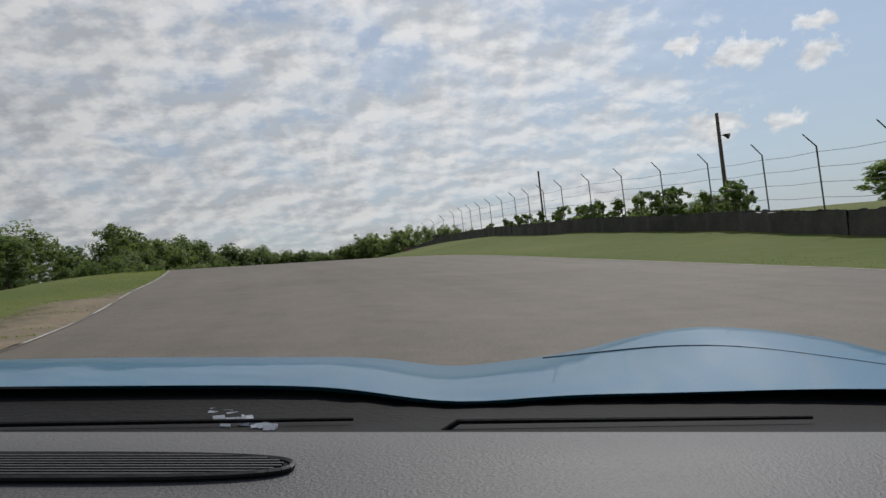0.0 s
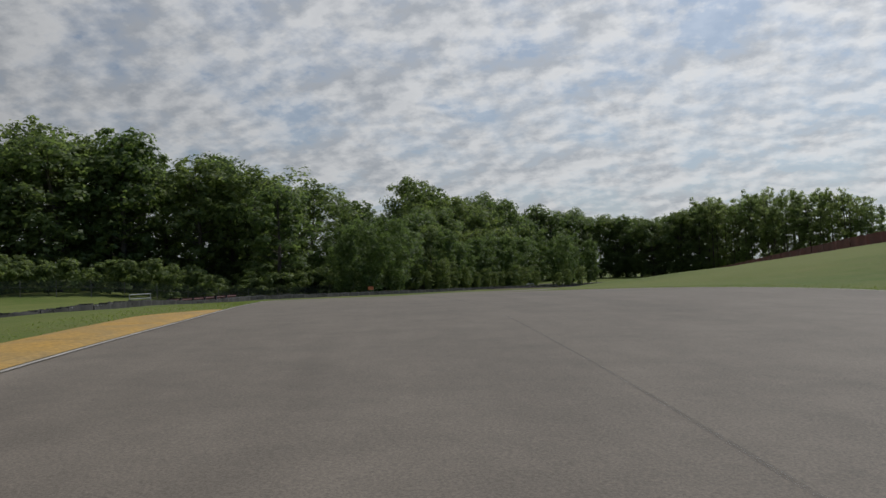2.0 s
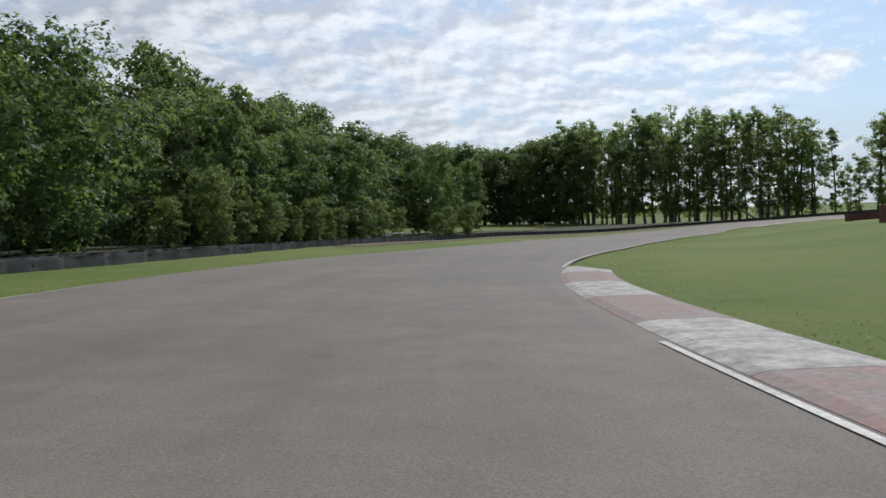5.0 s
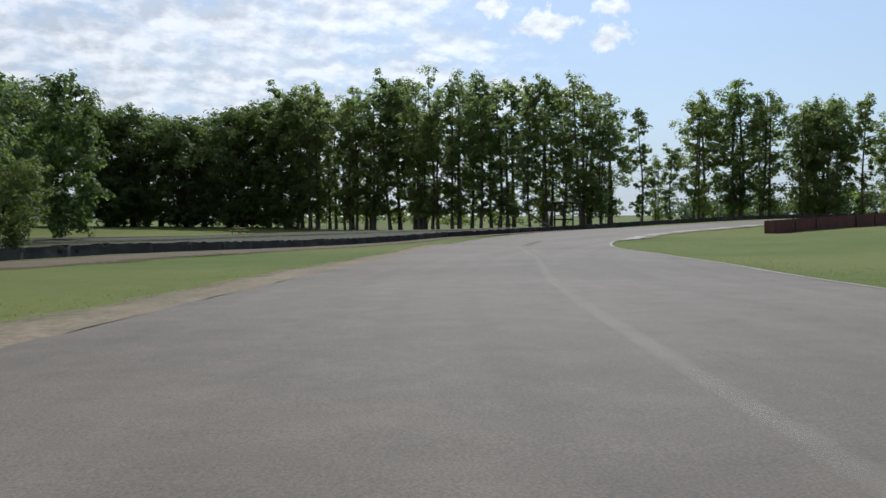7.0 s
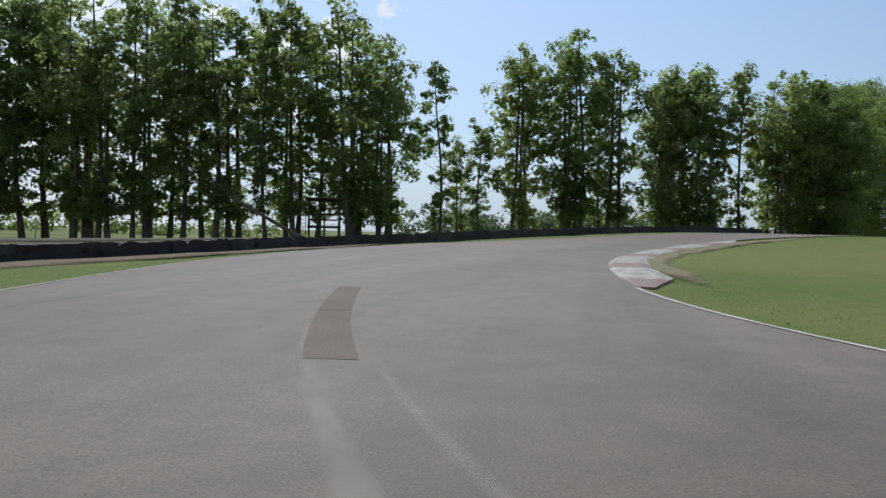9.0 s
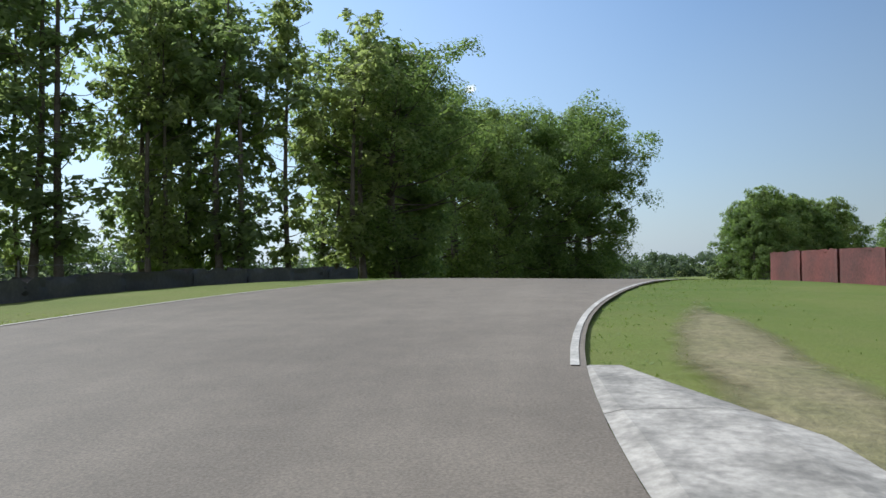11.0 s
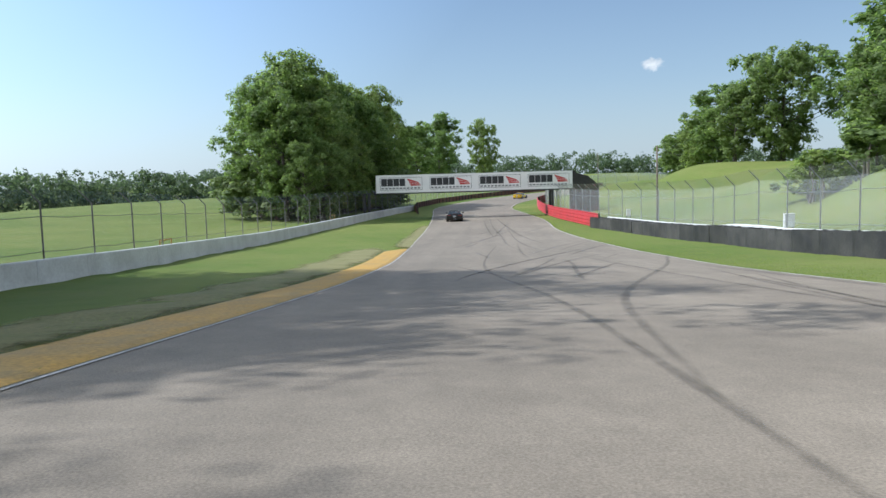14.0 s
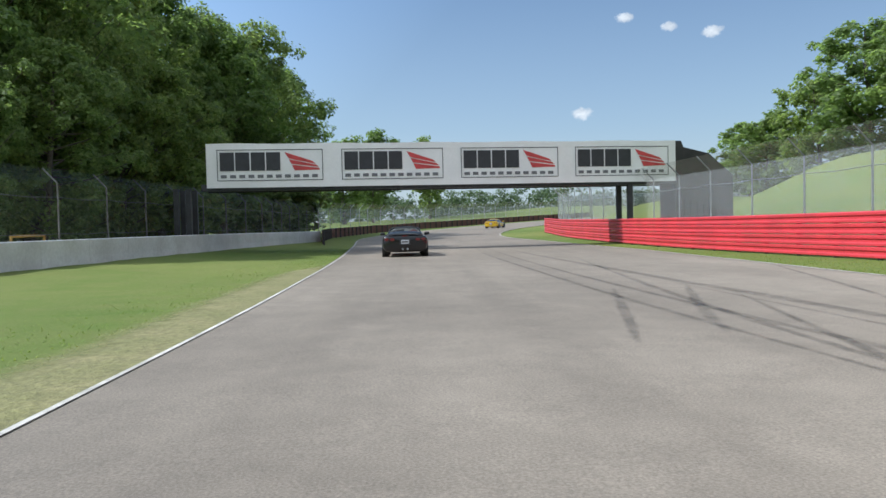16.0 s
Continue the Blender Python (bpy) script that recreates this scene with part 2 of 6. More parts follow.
def asphalt_material():
    m = bpy.data.materials.new("asphalt")
    m.use_nodes = True
    nt = m.node_tree
    b = nt.nodes["Principled BSDF"]
    pos = node(nt, "ShaderNodeNewGeometry").outputs["Position"]
    lane = node(nt, "ShaderNodeAttribute")
    lane.attribute_name = "lane"
    n0 = ramp(nt, noise_tex(nt, lane.outputs["Vector"], 1.0, 5, 0.62, 0.3), [(0, 0.88), (1, 1.09)], 0.30, 0.70)
    n1 = ramp(nt, noise_tex(nt, pos, 0.12, 5, 0.6, 0.4), [(0, 0.0), (1, 1.0)], 0.36, 0.64)
    n2 = noise_tex(nt, pos, 1.7, 5, 0.65)
    n3 = noise_tex(nt, pos, 55.0, 3, 0.7)
    col = mix(nt, n1, (0.183, 0.154, 0.121, 1), (0.230, 0.194, 0.153, 1))
    sc = node(nt, "ShaderNodeVectorMath", operation="MULTIPLY")
    nt.links.new(col, sc.inputs[0])
    nt.links.new(mathn(nt, "MULTIPLY", mathn(nt, "MULTIPLY", n0, ramp(nt, n2, [(0, 0.88), (1, 1.1)], 0.3, 0.7)), ramp(nt, n3, [(0, 0.7), (1, 1.3)], 0.3, 0.7)), sc.inputs[1])
    nt.links.new(sc.outputs[0], b.inputs["Base Color"])
    b.inputs["Diffuse Roughness"].default_value = 0.4
    b.inputs["Roughness"].default_value = 0.74
    b.inputs["Specular IOR Level"].default_value = 0.26
    bp = node(nt, "ShaderNodeBump")
    bp.inputs["Strength"].default_value, bp.inputs["Distance"].default_value = 0.5, 0.006
    nt.links.new(n3, bp.inputs["Height"])
    nt.links.new(bp.outputs[0], b.inputs["Normal"])
    return m


GRASS, ASPHALT = grass_material(), asphalt_material()
LEAF_DEEP = leaf_material("leaf_deep", (0.085, 0.122, 0.052), (0.168, 0.210, 0.086), 0.45)
LEAF_THIN = leaf_material("leaf_thin", (0.115, 0.148, 0.082), (0.200, 0.236, 0.125), 0.70)
LEAF_FRESH = leaf_material("leaf_fresh", (0.090, 0.134, 0.050), (0.180, 0.228, 0.088), 0.58)
# leaves of the far woods, distance haze put in as a darker, bluer green
LEAF_FAR_HAZED = leaf_material("leaf_far_hazed", (0.060, 0.090, 0.055), (0.105, 0.135, 0.080), 0.45)
BARK = material("bark", (0.085, 0.068, 0.052), (0.14, 0.12, 0.10), 3.0, 25.0, 0.9, bump=0.6, bump_size=0.02)
PAINT_WHITE = material("white_paint", (0.55, 0.52, 0.47), (0.33, 0.31, 0.27), 1.2, 18.0, 0.7, by="world")
PAINT_YELLOW = material("yellow_paint", (0.45, 0.255, 0.036), (0.33, 0.215, 0.066), 1.1, 16.0, 0.7, by="world")
CONCRETE = material("whitewashed_concrete", (0.64, 0.635, 0.62), (0.52, 0.51, 0.49), 0.7, 9.0, 0.85, by="world", bump=0.15, speckle=0.09)
RUBBER = material("rubber", (0.018, 0.018, 0.019), (0.036, 0.034, 0.031), 1.8, 20.0, 0.8, bump=0.4, spec=0.25)
BELT = material("belt", (0.022, 0.021, 0.022), (0.055, 0.051, 0.047), 0.9, 12.0, 0.6, by="world", bump=0.5, bump_size=0.02, vary=0.3)
# same belt seen from above: pale patches paint the sun's glint on it
BELT_TOP_GLINT = material("belt_top_glint", (0.050, 0.050, 0.053), (0.20, 0.20, 0.20), 1.3, 14.0, 0.33, by="world", bump=0.5, bump_size=0.02, spec=0.7)
# black belt of the bank, greyed to paint in the glare lying over it
BELT_GLARE = material("glare_belt", (0.050, 0.048, 0.046), (0.085, 0.080, 0.074), 0.8, 12.0, 0.75, by="world", bump=0.4, bump_size=0.02, vary=0.2)
RED_RAIL = material("red_rail", (0.50, 0.036, 0.046), (0.38, 0.032, 0.040), 0.9, 20.0, 0.45, by="world", bump=0.1)
RED_DARK = material("dark_red_wall", (0.13, 0.045, 0.040), (0.09, 0.035, 0.032), 0.8, 14.0, 0.75, by="world")
STEEL = material("galvanised_steel", (0.36, 0.37, 0.38), (0.28, 0.28, 0.29), 5.0, 60.0, 0.45, metal=0.7)
DARK_STEEL = material("dark_steel", (0.055, 0.055, 0.06), (0.035, 0.035, 0.04), 3.0, 40.0, 0.5, metal=0.4)
WOOD_POLE = material("weathered_wood", (0.16, 0.125, 0.095), (0.10, 0.08, 0.065), 2.0, 30.0, 0.85)
BANNER = material("banner_vinyl", (0.80, 0.79, 0.78), (0.74, 0.73, 0.72), 0.8, 9.0, 0.5, bump=0.05, speckle=0.03)
BANNER_BLACK = material("banner_print_black", (0.035, 0.035, 0.040), None, 3.0, 30.0, 0.5, bump=0, speckle=0.05)
BANNER_GREY = material("banner_print_grey", (0.16, 0.16, 0.17), None, 3.0, 30.0, 0.5, bump=0, speckle=0.05)
BANNER_RED = material("banner_print_red", (0.55, 0.06, 0.06), None, 3.0, 30.0, 0.5, bump=0, speckle=0.05)
VEIL = veil_material("chain_link", (0.66, 0.67, 0.66), 0.26)
DIRT = material("dirt", (0.25, 0.195, 0.128), (0.165, 0.136, 0.082), 0.6, 9.0, 0.95, by="world", bump=0.6, bump_size=0.03)


# ---- making of meshes ----
def mesh_object(name, verts, faces, mat, parent=None, label="", smooth=False):
    me = bpy.data.meshes.new(name)
    me.from_pydata([tuple(v) for v in verts], [], [tuple(f) for f in faces])
    me.materials.append(mat)
    if smooth:
        me.polygons.foreach_set("use_smooth", [True] * len(me.polygons))
    me.update()
    ob = new(name, me)
    if parent is not None:
        ob.parent = parent
    if label:
        tagged(ob, label)
    return ob


def part(name, bm, mat, parent=None, label="", smooth=False):
    me = bpy.data.meshes.new(name)
    bm.to_mesh(me)
    bm.free()
    me.materials.append(mat)
    if smooth:
        me.polygons.foreach_set("use_smooth", [True] * len(me.polygons))
    ob = new(name, me)
    if parent is not None:
        ob.parent = parent
    if label:
        tagged(ob, label)
    return ob


def add_box(bm, size, m=None, bevel=0.0):
    made = bmesh.ops.create_cube(bm, size=1.0)["verts"]
    bmesh.ops.scale(bm, vec=size, verts=made)
    if bevel:
        edges = list({e for v in made for e in v.link_edges})
        made = bmesh.ops.bevel(bm, geom=edges, offset=bevel, segments=2, affect="EDGES", profile=0.5)["verts"]
    if m is not None:
        bmesh.ops.transform(bm, matrix=m, verts=made)
    return made


def add_tube(bm, a, b, r0, r1=None, sides=8):
    a, b = Vector(a), Vector(b)
    r1 = r0 if r1 is None else r1
    made = bmesh.ops.create_cone(bm, cap_ends=True, segments=sides, radius1=r0, radius2=r1, depth=(b - a).length)["verts"]
    turn = (b - a).to_track_quat("Z", "Y").to_matrix().to_4x4()
    bmesh.ops.transform(bm, matrix=Matrix.Translation((a + b) / 2) @ turn, verts=made)
    return made


# ---- the track's line ----
def spline(table, n):
    """Catmull-Rom through evenly spaced rows, n steps between two rows."""
    p = np.array(table, float).reshape(len(table), -1)
    q = np.vstack([2 * p[0] - p[1], p, 2 * p[-1] - p[-2]])
    u = (np.arange(n) / n)[None, :, None]
    a, b, c, d = (q[k:len(q) - 3 + k][:, None, :] for k in range(4))
    out = 0.5 * (2 * b + (c - a) * u + (2 * a - 5 * b + 4 * c - d) * u ** 2 + (3 * b - a - 3 * c + d) * u ** 3)
    return np.vstack([out.reshape(-1, p.shape[1]), p[-1:]])


LX = spline(LINE_XY, 24)
LZ = spline(LINE_Z, 24)[:, 0]
LF = spline(LINE_FALL, 24)[:, 0]
LS = -80.0 + np.arange(len(LX)) * 1.0
LT = np.gradient(LX, axis=0)
LT /= np.linalg.norm(LT, axis=1, keepdims=True)
LN = np.stack([LT[:, 1], -LT[:, 0]], 1)

# the edges of the asphalt: metres along, metres to the right of the line
EDGE_L = [(-80, -4.2), (10, -4.2), (20, -5.0), (35, -4.9), (45, -4.6), (55, -3.8), (65, -3.4), (75, -3.7), (87, -4.9), (93, -5.7),
          (101, -7.0), (125, -8.2), (150, -8.5), (158, -7.8), (171, -5.4), (185, -4.3), (200, -3.7), (211, -3.7), (221, -4.8),
          (235, -7.9), (243, -9.8), (249, -10.1), (256, -9.1), (265, -6.6), (280, -4.7), (292, -4.9), (304, -5.3), (312, -4.7), (322, -4.2), (328, -3.5), (335, -2.8), (343, -2.3),
          (357, -1.85), (371, -2.3), (380, -2.6), (390, -2.75), (400, -3.0), (411, -3.4), (425, -4.2), (448, -5.5), (700, -5.5)]
EDGE_R = [(-80, 10.5), (18, 10.6), (25, 9.8), (46, 9.3), (61, 10.6), (70, 11.2), (79, 9.6), (85, 7.2), (92, 6.3), (97, 5.0),
          (104, 3.1), (115, 2.9), (130, 2.4), (145, 2.2), (150, 2.7), (155, 3.3), (160, 4.2), (167, 5.6), (184, 7.7), (196, 8.7), (209, 9.0),
          (222, 7.8), (231, 4.9), (236, 3.3), (240, 2.3), (243, 1.8), (246, 1.25), (249, 0.9), (254, 0.75), (264, 0.9), (270, 1.5), (280, 3.2), (297, 5.2), (308, 5.6), (313, 6.3), (324, 8.4),
          (341, 9.8), (356, 10.5), (369, 10.3), (381, 9.7), (391, 9.3), (402, 9.7), (409, 9.7), (418, 8.9), (436, 7.5), (700, 7.0)]


def edge(table, s):
    s = np.asarray(s, float)
    rows = [r[0] for r in table], [r[1] for r in table]
    return sum(np.interp(s + k, *rows) for k in (-2.4, -1.2, 0.0, 1.2, 2.4)) / 5.0


def on_line(s, d, up=0.0):
    """A place s metres along and d metres to the right, on the asphalt's plane."""
    i = np.clip(np.asarray(s, float) + 80.0, 0, len(LX) - 1)
    g = lambda a: np.interp(i, np.arange(len(LX)), a)
    d = np.asarray(d, float)
    z = g(LZ) + np.clip(d, -14, 14) * g(LF) + up
    return np.stack([g(LX[:, 0]) + d * g(LN[:, 0]), g(LX[:, 1]) + d * g(LN[:, 1]), z], -1)


# heights of the land away from the track
LAND = [(30, 60, 2.6), (30, 25, 0.6), (35, 100, 5.2), (20, 140, 5.0), (0, 180, 2.4), (20, 190, 2.6), (-20, 10, -1.2), (-26, 30, 0.3), (-36, 50, 1.8),
        (-48, 75, 3.6), (-62, 100, 3.4), (-85, 150, 1.8), (-66, 200, 0.9), (-120, 130, 5), (-150, 180, 12), (-125, 215, 9)]
LAND += [(-60, 260, 0.5), (-20, 285, 0.4), (30, 275, 1.0), (60, 262, 1.0), (100, 270, -0.5), (150, 250, -2.4), (200, 225, -2.6),
         (260, 200, -2.0), (40, 205, 2.6), (62, 203, 1.4), (82, 188, 1.2), (95, 195, -1.2), (118, 185, -2.5), (100, 172, 2.1), (117, 162, 2.5),
         (147, 147, 3.1), (130, 140, 3.8), (165, 160, -1.0), (180, 135, 0.6), (230, 190, -2.6)]
LAND += [(180, 320, -5.0), (250, 285, -5.5), (350, 330, -7.5), (230, 365, -7), (330, 300, -7.5), (400, 230, -6), (120, 420, -5), (300, 420, -8)]
LAND += [(0, 600, 2), (-300, 300, 10), (400, 500, -8), (600, 200, 3), (500, -50, 4), (200, 0, 1), (0, -200, -4), (-250, 0, 2), (300, 60, 3)]


# the bank on the right of the start climbs evenly under its wall
BANK_RUN = [(17, 8, 0.5), (15.2, 20, 1.3), (14.3, 26, 1.7), (13.8, 33, 2.3), (8.2, 52, 4.2), (6.4, 63, 5.2), (1.6, 87, 6.7), (-3.5, 103, 6.5), (-14, 135, 4.6), (-24, 164, 2.7)]
for p, q in zip(BANK_RUN[:-1], BANK_RUN[1:]):
    n = int(math.dist(p[:2], q[:2]) / 3.0)
    LAND += [tuple(p[c] + (q[c] - p[c]) * k / n for c in range(3)) for k in range(n)]

# from the asphalt the grass climbs in a hollow slope to the wall of the bank
for p, q in zip(BANK_RUN[4:-1], BANK_RUN[5:]):
    for k in range(4):
        wx, wy, wz = (p[c] + (q[c] - p[c]) * k / 4 for c in range(3))
        i = int(((LX[:, 0] - wx) ** 2 + (LX[:, 1] - wy) ** 2).argmin())
        ex, ey, ez = on_line(LS[i], edge(EDGE_R, LS[i]))
        for f in (0.2, 0.35, 0.5, 0.65, 0.8, 0.92):
            LAND.append((ex + (wx - ex) * f, ey + (wy - ey) * f, float(ez + (wz - ez) * f ** 1.9)))
WHITE_RUN = [(331.2, -21.0), (333.3, -18.6), (336, -17.0), (340, -15.6), (345, -14.3), (351, -13.4), (358, -13.0), (372, -13.5), (385, -13.3), (397, -12.5), (412, -11.3), (421, -10.6), (431, -9.6), (440, -8.2)]
# the verge rises a little towards the white wall
for s_ in range(332, 440, 4):
    LAND.append(tuple(float(c) for c in on_line(s_, edge(WHITE_RUN, s_), np.interp(s_, [332, 340, 345, 351, 362, 398, 412, 440], [-0.50, -0.42, -0.28, 0.05, 0.32, 0.32, 0.45, 0.45]))))
# level grass as far as the tyre wall of the straight
STRAIGHT_RUN = [(310, 17.6), (326, 17.0), (338, 16.3), (350, 16.6), (362, 16.3), (374, 15.5), (385, 14.2), (391.5, 12.8)]
for s_ in range(326, 392, 5):
    d_ = edge(STRAIGHT_RUN, s_)
    for more in (-3.0, 0.0, 2.5):
        LAND.append(tuple(float(c) for c in on_line(s_, d_ + more)))


def height(x, y, flat=False):
    """The land's height, and how far inside the asphalt's edge a place lies (negative: outside)."""
    x, y = np.asarray(x, float), np.asarray(y, float)
    shape = x.shape
    x, y = x.ravel(), y.ravel()
    out, inside = np.empty(len(x)), np.empty(len(x))
    known = np.vstack([np.array(LAND, float), np.column_stack([LX[::7], LZ[::7]])])
    el, er = edge(EDGE_L, LS), edge(EDGE_R, LS)
    for k in range(0, len(x), 4000):
        sl = slice(k, k + 4000)
        X, Y = x[sl], y[sl]
        w = 1.0 / (((X[:, None] - known[:, 0]) ** 2 + (Y[:, None] - known[:, 1]) ** 2) + 9.0) ** 1.7
        land = (w * known[:, 2]).sum(1) / w.sum(1)
        d2 = (X[:, None] - LX[:, 0]) ** 2 + (Y[:, None] - LX[:, 1]) ** 2
        i = d2.argmin(1)
        d = (X - LX[i, 0]) * LN[i, 0] + (Y - LX[i, 1]) * LN[i, 1]
        away = np.maximum(np.maximum(el[i] - d, d - er[i]), 0.0)
        far = np.sqrt(d2[np.arange(len(i)), i])
        road = LZ[i] + np.clip(d, -14, 14) * LF[i]
        t = np.clip((away - 1.0) / 13.0, 0, 1)
        t = t * t * (3 - 2 * t)
        inn = np.minimum(d - el[i], er[i] - d)
        inn = np.where(far > 30, -far, inn)
        out[sl] = road * (1 - t) + land * t
        inside[sl] = inn
    return out.reshape(shape), inside.reshape(shape)


def ground_z(x, y):
    return float(height(np.array([x]), np.array([y]))[0][0])


# ---- ground and road ----
def axis(lo, hi, step, far):
    core = np.arange(lo, hi + step, step)
    grow = step * 1.18 ** np.arange(1, 60)
    out = np.cumsum(grow)
    out = out[out < far]
    return np.concatenate([lo - out[::-1], core, hi + step + out - step])


def make_ground():
    gx, gy = axis(-100, 215, 1.5, 2600), axis(-25, 300, 1.5, 2600)
    X, Y = np.meshgrid(gx, gy)
    Z, inn = height(X, Y)
    Z = Z - np.clip(inn - 0.2, 0, 1.5) * 0.08 - np.where(inn > -1.6, 0.035, 0.012)
    rng = np.random.default_rng(3)
    Z += np.where(inn < -7.0, rng.normal(0, 0.02, Z.shape), 0)
    nx, ny = len(gx), len(gy)
    idx = np.arange(nx * ny).reshape(ny, nx)
    quads = np.stack([idx[:-1, :-1], idx[:-1, 1:], idx[1:, 1:], idx[1:, :-1]], -1).reshape(-1, 4)
    me = bpy.data.meshes.new("ground")
    me.from_pydata(np.stack([X, Y, Z], -1).reshape(-1, 3).tolist(), [], quads.tolist())
    me.polygons.foreach_set("use_smooth", [True] * len(me.polygons))
    me.materials.append(GRASS)
    tagged(new("ground", me), "mown green grass verges and fields with dry patches", "ground", kind="structure")


def ribbon(name, s0, s1, left, right, up, mat, step=2.0, cols=1, smooth=True, ragged=0.0, parent=None, label=""):
    """A strip along the track between two offsets, given as numbers or functions of s."""
    ss = np.linspace(s0, s1, max(2, int(abs(s1 - s0) / step) + 1))
    lo = left(ss) if callable(left) else np.full(len(ss), float(left))
    hi = right(ss) if callable(right) else np.full(len(ss), float(right))
    if ragged:
        rng = np.random.default_rng(int(abs(s0 * 13 + s1)))
        lo = lo + rng.uniform(-ragged, ragged, len(ss))
        hi = hi + rng.uniform(-ragged, ragged, len(ss))
    rows = [on_line(ss, lo + (hi - lo) * k / cols, up) for k in range(cols + 1)]
    verts = np.stack(rows, 1).reshape(-1, 3)
    faces = []
    for a in range(len(ss) - 1):
        for k in range(cols):
            p = a * (cols + 1) + k
            faces.append((p, p + 1, p + cols + 2, p + cols + 1))
    return mesh_object(name, verts, faces, mat, parent, label, smooth)


make_ground()
eL, eR = (lambda s: edge(EDGE_L, s)), (lambda s: edge(EDGE_R, s))
road = ribbon("road", -80, 615, eL, eR, 0.0, ASPHALT, 1.0, 8)
lane = road.data.attributes.new("lane", "FLOAT_VECTOR", "POINT")
way_s = np.repeat(np.linspace(-80, 615, len(road.data.vertices) // 9), 9)
way_d = np.tile(np.arange(9) / 8, len(way_s) // 9) * (eR(way_s) - eL(way_s)) + eL(way_s)
lane.data.foreach_set("vector", np.column_stack([way_s * 0.03, way_d * 0.75, way_s * 0]).ravel())
tagged(road, "grey worn asphalt race track with tyre marks", "road", kind="structure")


# ---- trees ----
def tubes(paths, thick=0.06):
    """Tapered limbs: each path is rows of x, y, z, radius."""
    verts, faces = [], []
    for path in paths:
        path = np.asarray(path, float)
        base = len(verts)
        sides = 7 if path[0, 3] > thick else 3
        for k, (x, y, z, r) in enumerate(path):
            ahead = path[min(k + 1, len(path) - 1), :3] - path[max(k - 1, 0), :3]
            ahead = ahead / (np.linalg.norm(ahead) + 1e-9)
            u = np.cross(ahead, (0.31, 0.95, 0.05))
            u /= np.linalg.norm(u) + 1e-9
            v = np.cross(ahead, u)
            for a in range(sides):
                q = 2 * math.pi * a / sides
                verts.append(np.array((x, y, z)) + r * (math.cos(q) * u + math.sin(q) * v))
        for k in range(len(path) - 1):
            for a in range(sides):
                b = (a + 1) % sides
                faces.append((base + k * sides + a, base + k * sides + b, base + (k + 1) * sides + b, base + (k + 1) * sides + a))
    return verts, faces


def leaves(centres, radii, per, size, rng, name, mat, parent, flat=0.8, hub=None, corners=4):
    """Small bent leaf sprays strewn in clumps; where a clump has a hub they face away from that too."""
    n = len(centres) * per
    c = np.repeat(centres, per, 0)
    r = np.repeat(radii, per)
    way = rng.normal(size=(n, 3))
    way /= np.linalg.norm(way, axis=1, keepdims=True)
    far = rng.uniform(0.2, 1.0, n) ** 0.5
    p = c + way * (far * r)[:, None] * (1, 1, flat)
    out = np.zeros((n, 3)) if hub is None else p - np.repeat(hub, per, 0)
    out = out / (np.linalg.norm(out, axis=1, keepdims=True) + 1e-6)
    nrm = way * 0.55 + out * 0.75 + rng.normal(size=(n, 3)) * 0.33 + (0, 0, 0.30)
    nrm /= np.linalg.norm(nrm, axis=1, keepdims=True)
    u = np.cross(nrm, rng.normal(size=(n, 3)))
    u /= np.linalg.norm(u, axis=1, keepdims=True)
    v = np.cross(nrm, u)
    s = size * rng.uniform(0.55, 1.4, n)[:, None]
    bend = nrm * s * 0.25
    if corners == 4:
        verts = np.stack([p - u * s, p - v * s * 0.62 + bend, p + u * s, p + v * s * 0.62 + bend], 1).reshape(-1, 3)
    else:
        verts = np.stack([p - u * s * 1.1, p + u * s * 0.6 - v * s * 0.85, p + u * s * 0.6 + v * s * 0.85 + bend], 1).reshape(-1, 3)
    me = bpy.data.meshes.new(name)
    me.vertices.add(corners * n)
    me.vertices.foreach_set("co", verts.ravel())
    me.loops.add(corners * n)
    me.loops.foreach_set("vertex_index", np.arange(corners * n, dtype=np.int32))
    me.polygons.add(n)
    me.polygons.foreach_set("loop_start", np.arange(0, corners * n, corners, dtype=np.int32))
    me.update(calc_edges=True)
    me.materials.append(mat)
    ob = new(name, me)
    if parent is not None:
        ob.parent = parent
    return ob


